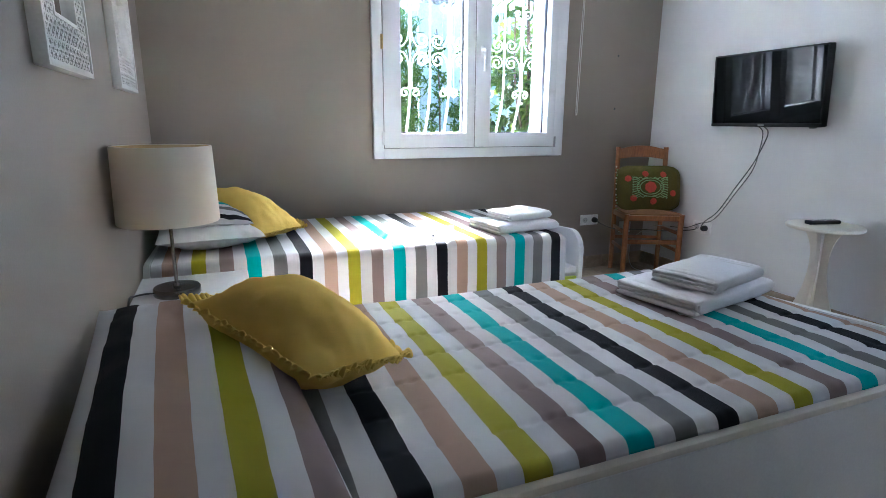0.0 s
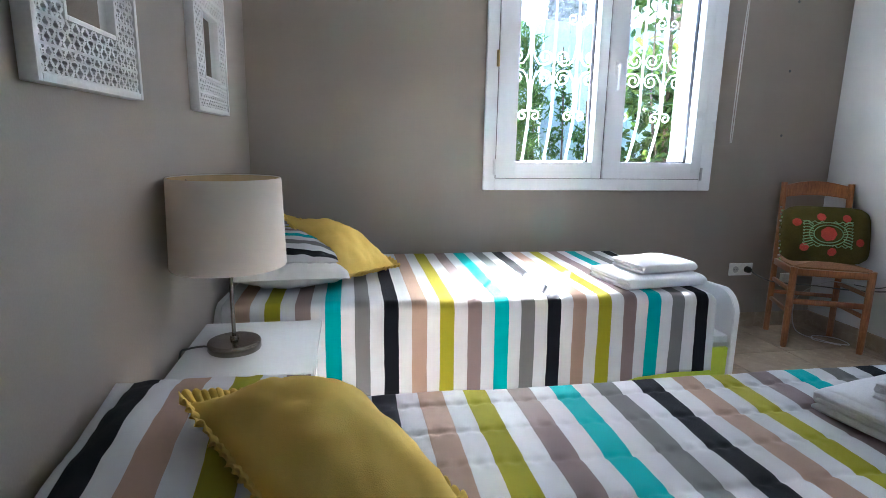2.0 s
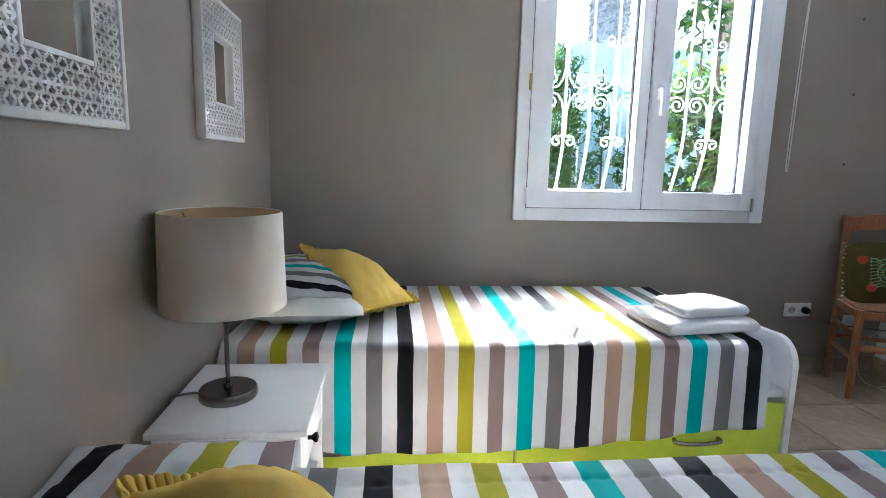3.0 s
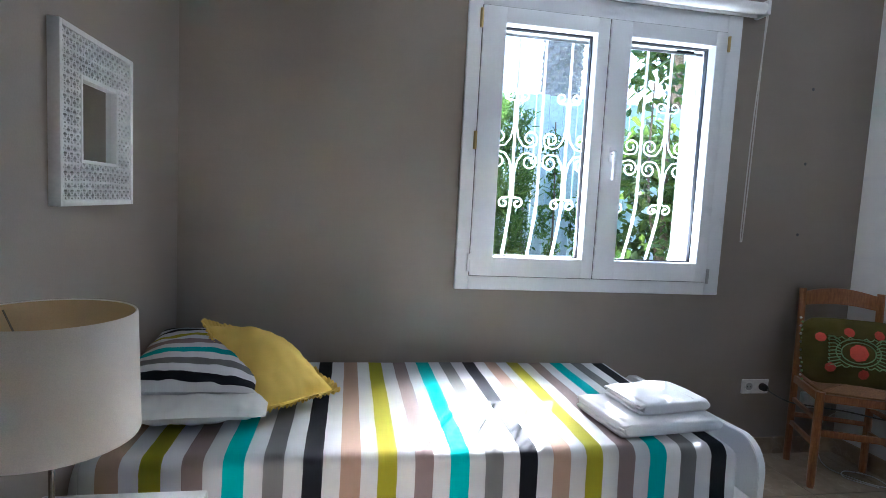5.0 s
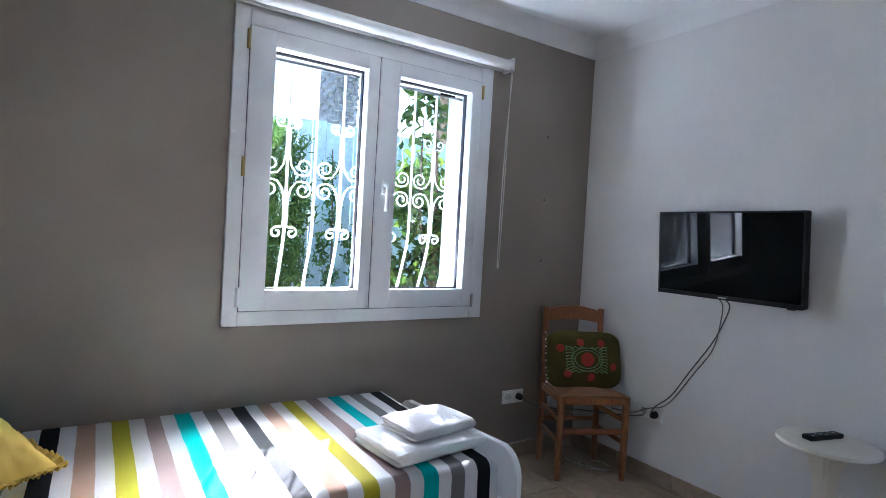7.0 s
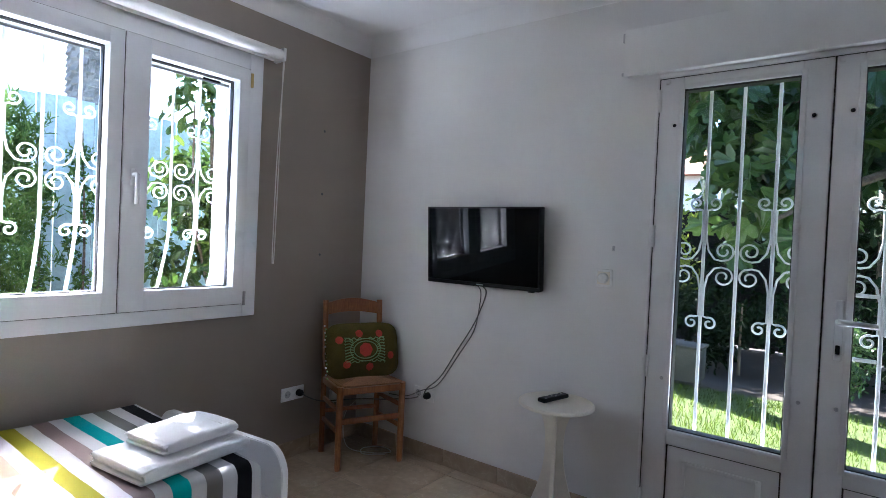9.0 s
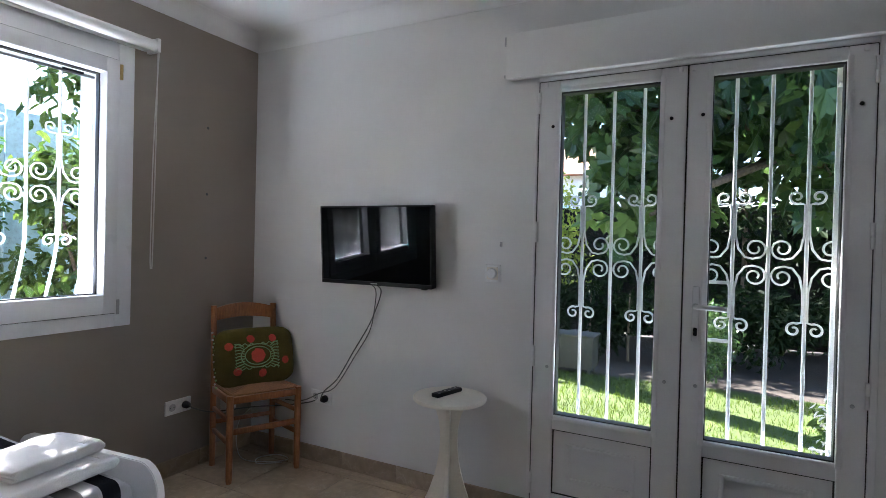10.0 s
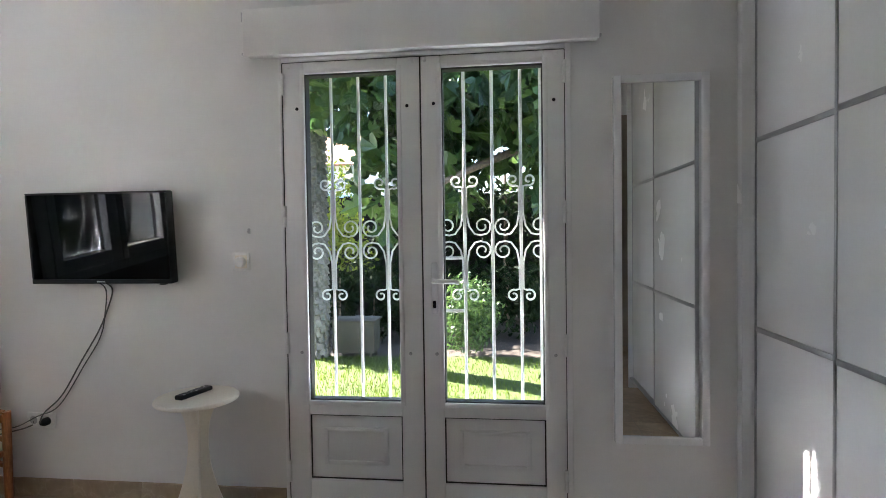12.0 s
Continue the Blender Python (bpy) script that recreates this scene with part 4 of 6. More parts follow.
# ---- openwork mirrors on the wall ----
def fret_mirror(y0, y1, z0, z1, label):
    t = thing("wall_mirror", (XL, (y0 + y1) / 2, z0), label, "mirror", group="openwork mirrors")
    xf = -0.258
    hy0, hy1, hz0, hz1 = y0 + 0.118, y1 - 0.118, z0 + 0.118, z1 - 0.118
    part("backing", boxed(XL + 0.001, XL + 0.008, y0 + 0.004, y1 - 0.004, z0 + 0.004, z1 - 0.004, 0), M_FRETBACK, t)
    e = 0.014
    for q in ((y0, y0 + e, z0, z1), (y1 - e, y1, z0, z1), (y0 + e, y1 - e, z0, z0 + e), (y0 + e, y1 - e, z1 - e, z1)):
        part("outer_rim", boxed(XL + 0.001, xf, *q, 0.002), M_FRET, t)
    e = 0.010
    for q in ((hy0 - e, hy0, hz0 - e, hz1 + e), (hy1, hy1 + e, hz0 - e, hz1 + e), (hy0, hy1, hz0 - e, hz0), (hy0, hy1, hz1, hz1 + e)):
        part("inner_rim", boxed(XL + 0.008, xf - 0.002, *q, 0.002), M_FRET, t)
    part("glass", boxed(XL + 0.0085, XL + 0.012, hy0 + 0.0005, hy1 - 0.0005, hz0 + 0.0005, hz1 - 0.0005, 0), M_MIRROR, t, smooth=False)
    # pierced lattice of the wide border
    bm = bmesh.new()
    xa, xb = xf - 0.011, xf - 0.004

    def strip(ya, za, yb, zb, w=0.0042):
        a, b = Vector((0, ya, za)), Vector((0, yb, zb))
        s = (b - a).cross(Vector((1, 0, 0))).normalized() * w / 2
        vs = [bm.verts.new((x, p.y, p.z)) for x in (xa, xb) for p in (a + s, b + s, b - s, a - s)]
        for f in ((0, 1, 2, 3), (4, 5, 6, 7), (0, 1, 5, 4), (1, 2, 6, 5), (2, 3, 7, 6), (3, 0, 4, 7)):
            bm.faces.new([vs[i] for i in f])

    def lattice(ya, yb, za, zb):
        ny, nz = max(1, round((yb - ya) / 0.033)), max(1, round((zb - za) / 0.047))
        cy, cz = (yb - ya) / ny, (zb - za) / nz
        for j in range(nz):
            for i in range(ny):
                y, z = ya + i * cy, za + j * cz
                # a waisted figure in each cell, like a row of linked hourglasses
                for k in (0, 1):
                    e0 = y + k * cy
                    o = (1 - 2 * k) * cy
                    line = [(e0 + o * (0.10 + 0.31 * (0.5 - 0.5 * math.cos(2 * math.pi * q / 6.0))), z + q / 12 * cz) for q in range(13)]
                    for p, q in zip(line, line[1:]):
                        strip(*p, *q, 0.0068)
            strip(ya, za + j * cz, yb, za + j * cz, 0.0055)
            strip(ya, za + (j + 0.62) * cz, yb, za + (j + 0.62) * cz, 0.0035)

    a, b, c, d = y0 + 0.014, hy0 - 0.010, hy1 + 0.010, y1 - 0.014
    lattice(a, b, z0 + 0.014, z1 - 0.014)
    lattice(c, d, z0 + 0.014, z1 - 0.014)
    lattice(b, c, z0 + 0.014, hz0 - 0.010)
    lattice(b, c, hz1 + 0.010, z1 - 0.014)
    part("lattice", bm, M_FRET, t, "white pierced lattice", smooth=False)


fret_mirror(1.392, 1.822, 1.160, 1.590, "square mirror in a white openwork frame above the nightstand")
fret_mirror(2.300, 2.735, 1.163, 1.600, "square mirror in a white openwork frame near the corner")


# ---- television, switches, sockets, cables ----
def television():
    t = thing("television", (2.93, 2.324, 1.24), "black flat television on a wall bracket, switched off", "television")
    m = pose(2.905, 2.324, 1.241, 0, -4.0, 0)
    def put(name, b, material, parent=None, label="", bev=0.003):
        bm = boxed(*b, bev)
        bmesh.ops.transform(bm, verts=bm.verts[:], matrix=m)
        return part(name, bm, material, parent or t, label)
    body = put("casing", (0.0, 0.045, -0.344, 0.344, -0.207, 0.207), M_BLACK, bev=0.006)
    put("screen", (-0.0015, 0.001, -0.334, 0.334, -0.186, 0.198), M_SCREEN, bev=0)
    for q in ((-0.344, 0.344, 0.1985, 0.207), (-0.344, 0.344, -0.207, -0.1865), (-0.344, -0.3345, -0.1865, 0.1985), (0.3345, 0.344, -0.1865, 0.1985)):
        put("bezel", (-0.004, 0.001, *q), M_BLACK, body)
    put("badge", (-0.0048, -0.0038, -0.020, 0.020, -0.200, -0.194), M_GREYPLASTIC, body, bev=0)
    put("sensor_foot", (-0.003, 0.02, -0.31, -0.28, -0.213, -0.207), M_BLACK, body)
    part("wall_bracket", boxed(2.950, XR - 0.001, 2.22, 2.43, 1.16, 1.33, 0.004), M_BLACK, t)


television()


def switch():
    t = thing("dimmer_switch", (XR, 1.698, 1.125), "white square dimmer switch with a round knob on the wall", "switch")
    part("plate", boxed(2.998, XR - 0.0005, 1.657, 1.739, 1.083, 1.166, 0.004), M_WHITEPLASTIC, t)
    part("inner_plate", boxed(2.996, 2.9985, 1.669, 1.727, 1.095, 1.154, 0.001), M_CREAM, t)
    bm = bmesh.new()
    lathe(bm, [(0, 0.016), (0.021, 0.016), (0.024, 0.012), (0.025, 0), (0, 0)], (0, 0, 0), 32)
    bmesh.ops.transform(bm, verts=bm.verts[:], matrix=pose(2.996, 1.698, 1.125, 0, -90, 0))
    part("knob", bm, M_WHITEPLASTIC, t)


switch()
hk = thing("wall_hook", (XR, 1.660, 1.262), "small clear plastic hook stuck on the wall", "hook")
part("pad", boxed(3.004, XR - 0.0005, 1.654, 1.666, 1.252, 1.276, 0.003), M_GREYPLASTIC, hk)
bm = bmesh.new()
tube(bm, smoothline([(3.004, 1.66, 1.264), (2.996, 1.66, 1.256), (2.992, 1.66, 1.262)]), 0.002, 6)
part("hook_tip", bm, M_GREYPLASTIC, hk)


def wall_socket(axis, u, z, label, plugged, double_width=1):
    """A round-well socket. axis x: on the garden door's wall; y: on the window's wall."""
    m = pose(XR, u, z, 0, -90, 0) if axis == "x" else pose(u, YW, z, 90, 0, 0)
    t = thing("socket", m.translation, label, "socket")
    def put(name, bm, material, parent, label=""):
        bmesh.ops.transform(bm, verts=bm.verts[:], matrix=m)
        return part(name, bm, material, parent, label)
    n = double_width
    put("plate", boxed(-0.0375, 0.0375, -0.0375, 0.0375, 0.0005, 0.010, 0.003) if n == 1 else boxed(-0.076, 0.076, -0.0375, 0.0375, 0.0005, 0.010, 0.003), M_WHITEPLASTIC, t)
    for k in range(n):
        c = 0 if n == 1 else (-0.037, 0.037)[k]
        bm = bmesh.new()
        lathe(bm, [(0.026, 0.0102), (0.025, 0.0118), (0.021, 0.0118), (0.020, 0.0103), (0, 0.0103)], (c, 0, 0), 28)
        w = put("well", bm, M_WHITEPLASTIC, t)
        bm = bmesh.new()
        lathe(bm, [(0.0198, 0.0104), (0.0198, 0.0108), (0, 0.0108)], (c, 0, 0), 28)
        put("well_floor", bm, M_GREYPLASTIC, w)
        for s in (-1, 1):
            bm = bmesh.new()
            lathe(bm, [(0.003, 0.0109), (0, 0.0112)], (c + s * 0.0095, 0, 0), 10)
            put("pin_hole", bm, M_BLACK, w)
        if k in plugged:
            bm = bmesh.new()
            lathe(bm, [(0.019, 0.011), (0.019, 0.030), (0.012, 0.045), (0.006, 0.05), (0, 0.05)], (c, 0, 0), 20)
            put("plug", bm, M_BLACK, t, "black plug")


wall_socket("y", 2.498, 0.361, "white double socket with one black plug on the taupe wall", (1,), 2)
wall_socket("x", 2.692, 0.370, "white single socket with a black plug", (0,))
wall_socket("x", 2.766, 0.372, "white single socket without a plug beside another", ())


def cable(name, pts, r, material, label):
    bm = bmesh.new()
    tube(bm, smoothline(pts, 10), r, 8)
    return solid(name, bm, material, label, "cable", at=pts[0])


cable("cable", [(2.935, 2.33, 1.045), (2.985, 2.325, 1.0), (2.99, 2.36, 0.90), (2.992, 2.41, 0.80), (2.99, 2.50, 0.66), (2.985, 2.60, 0.50), (2.97, 2.68, 0.42), (2.955, 2.695, 0.375)], 0.0035, M_CABLE, "black television cable hanging down the white wall")
cable("cable", [(2.94, 2.365, 1.045), (2.99, 2.362, 1.0), (2.995, 2.372, 0.90), (2.995, 2.40, 0.78), (2.995, 2.49, 0.64), (2.99, 2.62, 0.45), (2.97, 2.72, 0.40), (2.93, 2.80, 0.36), (2.93, 2.93, 0.345)], 0.0028, M_CABLE, "thin grey aerial cable beside the television cable")
cable("cable", [(2.535, 3.235, 0.361), (2.56, 3.225, 0.34), (2.64, 3.20, 0.305), (2.74, 3.17, 0.295), (2.85, 3.08, 0.30), (2.92, 2.95, 0.31), (2.955, 2.80, 0.34), (2.965, 2.74, 0.36)], 0.0035, M_CABLE, "black extension cable running behind the chair")
cable("cable", [(2.99, 2.78, 0.362), (2.97, 2.83, 0.35), (2.95, 2.95, 0.34), (2.90, 3.08, 0.32), (2.82, 3.18, 0.2), (2.78, 3.12, 0.03), (2.84, 2.98, 0.006), (2.93, 2.90, 0.006), (2.95, 3.0, 0.006), (2.86, 3.06, 0.006), (2.80, 3.0, 0.006), (2.88, 2.90, 0.006)], 0.0025, M_WHITECABLE, "white cable coiled loosely on the floor under the chair")
bm = boxed(2.775, 2.865, 3.255, YW - 0.0005, 0.25, 0.33, 0.004)
solid("junction_box", bm, M_WHITEPLASTIC, "white square junction box low on the taupe wall", "junction box", at=(2.82, 3.28, 0.25))
for z in (1.871, 1.504, 1.148):
    bm = bmesh.new()
    lathe(bm, [(0, 0.002), (0.006, 0.0015), (0.008, 0.0004), (0, 0.0004)], (0, 0, 0), 12)
    bmesh.ops.transform(bm, verts=bm.verts[:], matrix=pose(2.657, YW, z, 90, 0, 0))
    solid("wall_plug", bm, M_JOINT, "filled screw hole in the taupe wall", "screw hole", at=(2.657, YW, z), group="screw holes")


# ---- chair with embroidered cushion ----
def chair():
    fl, fr, bl, br = (2.552, 2.945), (2.880, 2.790), (2.668, 3.212), (2.962, 3.062)
    t = thing("chair", (2.77, 3.0, 0), "reddish brown wooden chair with a woven seat in the corner", "chair")
    def P(c, z):
        return Vector((c[0], c[1], z))
    for c in (fl, fr):
        bm = bmesh.new()
        tube(bm, [P(c, 0), P(c, 0.02), P(c, 0.25), P(c, 0.445), P(c, 0.452)], 0.0185, 12, lambda f: 0.8 + 0.2 * min(1, f * 3))
        part("leg", bm, M_WOOD, t)
    back = Vector((bl[0] + br[0] - fl[0] - fr[0], bl[1] + br[1] - fl[1] - fr[1], 0)).normalized()
    for c in (bl, br):
        bm = bmesh.new()
        tube(bm, smoothline([P(c, 0), P(c, 0.2), P(c, 0.45), P(c, 0.65) + back * 0.006, P(c, 0.885) + back * 0.018]), 0.0165, 12)
        part("back_post", bm, M_WOOD, t)
    def rail(name, a, za, b, zb, w, h):
        part(name, beam(P(a, za), P(b, zb), w, h), M_WOOD, t)
    rail("seat_rail", fl, 0.425, fr, 0.425, 0.022, 0.036)
    rail("seat_rail", bl, 0.425, br, 0.425, 0.022, 0.036)
    rail("seat_rail", fl, 0.425, bl, 0.425, 0.022, 0.036)
    rail("seat_rail", fr, 0.425, br, 0.425, 0.022, 0.036)
    rail("stretcher", fl, 0.262, fr, 0.262, 0.018, 0.030)
    for z in (0.20, 0.32):
        rail("stretcher", fl, z, bl, z, 0.016, 0.022)
        rail("stretcher", fr, z, br, z, 0.016, 0.022)
    rail("stretcher", bl, 0.24, br, 0.24, 0.016, 0.022)
    # woven seat: four fields of cords that meet in the middle
    q = [P(fl, 0), P(fr, 0), P(br, 0), P(bl, 0)]
    cen = sum(q, Vector()) / 4
    bm = bmesh.new()
    bm.faces.new([bm.verts.new((v.x, v.y, 0.4445)) for v in q])
    seat = part("seat", bm, M_RUSH, t, "woven brown rush seat")
    for k in range(4):
        a, b = q[k], q[(k + 1) % 4]
        n = 13
        for i in range(n):
            f = (i + 0.5) / n
            u, v = a.lerp(cen, f), b.lerp(cen, f)
            zz = 0.452 + 0.012 * math.sin(f * 1.4)
            bm = bmesh.new()
            tube(bm, [(u.x, u.y, zz), ((u.x + v.x) / 2, (u.y + v.y) / 2, zz - 0.002), (v.x, v.y, zz)], 0.0085, 6)
            part("cord", bm, M_RUSH, seat)
    # curved top rail and lower rail of the back
    for z0, z1, arch in ((0.800, 0.868, 0.028), (0.665, 0.715, 0.008), (0.545, 0.585, 0.004)):
        bm = bmesh.new()
        rows = []
        n = 14
        for i in range(n + 1):
            f = i / n
            c = P(bl, 0).lerp(P(br, 0), f) + back * (0.014 + 0.020 * math.sin(f * math.pi))
            up = arch * math.sin(f * math.pi)
            rows.append([bm.verts.new((c.x + back.x * o, c.y + back.y * o, z)) for o, z in ((-0.009, z0 + up * 0.6), (0.009, z0 + up * 0.6), (0.009, z1 + up), (-0.009, z1 + up))])
        for a, b in zip(rows, rows[1:]):
            for k in range(4):
                bm.faces.new((a[k], a[(k + 1) % 4], b[(k + 1) % 4], b[k]))
        bm.faces.new(rows[0][::-1]), bm.faces.new(rows[-1])
        part("back_rail", bm, M_WOOD, t)


chair()


def embroidered_cushion():
    across = Vector((0.905, -0.425, 0)).normalized()
    front = Vector((-0.425, -0.905, 0)).normalized()
    tilt = radians(14)
    up = Vector((0, 0, 1)) * math.cos(tilt) - front * math.sin(tilt)
    nrm = across.cross(up)
    m = Matrix((across, up, nrm)).transposed().to_4x4()
    m.translation = Vector((2.78, 3.020, 0.610))
    t = thing("cushion", m.translation, "olive wool cushion embroidered with red flowers on the chair", "cushion")
    m = m @ Matrix.Scale(1.09, 4)
    w, h, th = 0.40, 0.285, 0.11
    bm = pillow_bm(w, h, th, 0.006, 11.0, pinch=-0.015, power=0.6)
    for q in bm.verts:
        f = 1 - 0.13 * abs(q.co.x / w * 2) ** 5 * abs(q.co.y / h * 2) ** 5
        q.co.x *= f
        q.co.y *= f
    def height(u, v):
        a, b = u / (w / 2), v / (h / 2)
        k = (1 - a ** 4) * (1 - b ** 4)
        return th / 2 * max(0.0, (1 - a * a) * (1 - b * b)) ** 0.6 * (0.75 + 0.25 * k)
    bmesh.ops.transform(bm, verts=bm.verts[:], matrix=m)
    part("cushion_body", bm, M_OLIVE, t)
    def flower(u, v, r, material, name="flower"):
        bm = bmesh.new()
        n = 20
        c = bm.verts.new((u, v, height(u, v) + 0.007))
        ring = []
        for i in range(n):
            a = 2 * math.pi * i / n
            rr = r * (0.95 + 0.05 * math.cos(7 * a))
            x, y = u + rr * math.cos(a), v + rr * math.sin(a)
            ring.append(bm.verts.new((x, y, height(x, y) + 0.004)))
        for i in range(n):
            bm.faces.new((c, ring[i], ring[(i + 1) % n]))
        bmesh.ops.transform(bm, verts=bm.verts[:], matrix=m)
        return part(name, bm, material, t)
    def line(pts, r=0.0026):
        bm = bmesh.new()
        tube(bm, [(x, y, height(x, y) + 0.003) for x, y in pts], r, 5)
        bmesh.ops.transform(bm, verts=bm.verts[:], matrix=m)
        part("embroidered_line", bm, M_GREENWOOL, t)
    flower(0, 0, 0.037, M_RED)
    flower(0, 0, 0.010, M_GREENWOOL, "flower_eye")
    for u, v in ((-0.135, 0.055), (-0.03, 0.085), (0.082, 0.082), (0.145, -0.035), (0.022, -0.088), (-0.10, -0.07)):
        flower(u, v, 0.021, M_RED)
    for k in (1.5, 1.95):
        line([(0.037 * k * 1.15 * math.cos(a), 0.037 * k * 0.8 * math.sin(a)) for a in (i * math.pi / 16 for i in range(33))])
    for s in (-1, 1):
        for i in range(9):
            v = -0.056 + 0.014 * i
            line([(s * 0.066, v * 0.8), (s * 0.085, v * 1.05 + 0.004), (s * 0.110, v * 1.15), (s * 0.104, v * 1.15 - 0.006)])
        line([(s * (0.02 + 0.01 * i), 0.058 + 0.006 * math.sin(i * 1.9)) for i in range(10)])
        line([(s * (0.02 + 0.01 * i), -0.060 + 0.006 * math.sin(i * 1.9)) for i in range(10)])
    # pompon edging down one side
    for s, n in ((-1, 16),):
        for i in range(n):
            v = -h / 2 + h * (i + 0.5) / n
            bm = bmesh.new()
            bmesh.ops.create_icosphere(bm, subdivisions=1, radius=0.006)
            bmesh.ops.transform(bm, verts=bm.verts[:], matrix=m @ Matrix.Translation((s * (w / 2 - 0.006 + 0.006 * (i % 2)), v, 0.002)))
            part("pompon", bm, M_SHADE if i % 2 else M_GREENWOOL, t)


embroidered_cushion()


# ---- small round table with remote ----
def side_table():
    c = Vector((2.832, 1.826, 0))
    t = thing("side_table", c, "small round cream table on crossed hourglass panels", "table")
    bm = bmesh.new()
    lathe(bm, [(0, 0.540), (0.166, 0.540), (0.170, 0.544), (0.170, 0.553), (0.167, 0.557), (0, 0.557)], c, 64)
    part("tabletop", bm, M_CREAM, t)
    prof = [(0.150, 0.0), (0.150, 0.012), (0.128, 0.03), (0.098, 0.09), (0.070, 0.17), (0.050, 0.25), (0.041, 0.33), (0.042, 0.40), (0.052, 0.46), (0.074, 0.51), (0.105, 0.5395)]
    for ang, halves in ((20, ((-1, 1),)), (110, ((-1, -0.008), (0.008, 1)))):
        for h0, h1 in halves:
            bm = bmesh.new()
            line = [(p.x, p.y) for p in smoothline([(r, z, 0) for r, z in prof], 4)]
            lo = [(h0 * r if abs(h0) == 1 else h0, z) for r, z in line]
            hi = [(h1 * r if abs(h1) == 1 else h1, z) for r, z in line]
            f = [[(bm.verts.new((a[0], s, a[1])), bm.verts.new((b[0], s, b[1]))) for a, b in zip(lo, hi)] for s in (-0.008, 0.008)]
            for s in (0, 1):
                for p, q in zip(f[s], f[s][1:]):
                    bm.faces.new((p[0], p[1], q[1], q[0]))
            for p, q, p2, q2 in zip(f[0], f[1], f[0][1:], f[1][1:]):
                bm.faces.new((p[0], q[0], q2[0], p2[0])), bm.faces.new((p[1], q[1], q2[1], p2[1]))
            for e in (0, -1):
                bm.faces.new((f[0][e][0], f[0][e][1], f[1][e][1], f[1][e][0]))
            bmesh.ops.transform(bm, verts=bm.verts[:], matrix=Matrix.Translation(c) @ pose(0, 0, 0, 0, 0, ang))
            part("leg_panel", bm, M_CREAM, t)


side_table()


def remote():
    m = pose(2.850, 1.850, 0.5575, 0, 0, -14)
    t = thing("remote_control", m.translation, "black television remote control lying on the round table", "remote control")
    bm = boxed(-0.088, 0.088, -0.021, 0.021, 0, 0.019, 0.006, 3)
    bmesh.ops.transform(bm, verts=bm.verts[:], matrix=m)
    part("casing", bm, M_BLACK, t)
    for i in range(8):
        for j in range(3):
            bm = boxed(-0.07 + i * 0.017, -0.059 + i * 0.017, -0.014 + j * 0.0105, -0.007 + j * 0.0105, 0.0185, 0.0205, 0.0008, 1)
            bmesh.ops.transform(bm, verts=bm.verts[:], matrix=m)
            part("button", bm, M_GREYPLASTIC if (i + j) % 4 == 0 else M_CABLE, t)


remote()


# ---- tall mirror ----
tm = thing("tall_mirror", (XR, -0.136, 0.35), "tall narrow wall mirror in a white frame", "mirror")
y0, y1, z0, z1 = -0.324, 0.053, 0.350, 1.880
for q in ((y0, y0 + 0.030, z0, z1), (y1 - 0.030, y1, z0, z1), (y0 + 0.030, y1 - 0.030, z0, z0 + 0.030), (y0 + 0.030, y1 - 0.030, z1 - 0.030, z1)):
    part("mirror_frame", boxed(2.972, XR - 0.0005, *q, 0.003), M_LAQ, tm)
part("glass", boxed(2.985, 2.990, y0 + 0.029, y1 - 0.029, z0 + 0.029, z1 - 0.029, 0), M_MIRROR, tm, smooth=False)


# ---- hanging lamp in the middle of the room ----
def pendant():
    c = (1.17, 1.12, ZC)
    t = thing("pendant_lamp", c, "hanging ceiling lamp with a shallow beige glass dish", "lamp")
    bm = bmesh.new()
    lathe(bm, [(0, -0.0005), (0.05, -0.0005), (0.05, -0.012), (0.03, -0.03), (0, -0.03)], c, 32)
    part("ceiling_rose", bm, M_BRASS, t)
    bm = bmesh.new()
    tube(bm, [(c[0], c[1], ZC - 0.02), (c[0], c[1], 2.02)], 0.006, 10)
    part("rod", bm, M_BRASS, t)
    bm = bmesh.new()
    lathe(bm, [(0.0, 2.020 - ZC), (0.06, 2.024 - ZC), (0.12, 2.038 - ZC), (0.155, 2.058 - ZC), (0.165, 2.072 - ZC), (0.161, 2.074 - ZC), (0.150, 2.062 - ZC), (0.118, 2.044 - ZC), (0.06, 2.030 - ZC), (0.0, 2.026 - ZC)], c, 48)
    part("dish", bm, M_SHADE_IN, t, "shallow beige glass dish")
    bm = bmesh.new()
    lathe(bm, [(0, 2.000 - ZC), (0.010, 2.004 - ZC), (0.014, 2.012 - ZC), (0.010, 2.0215 - ZC), (0, 2.0215 - ZC)], c, 20)
    part("finial", bm, M_BRASS, t)


pendant()


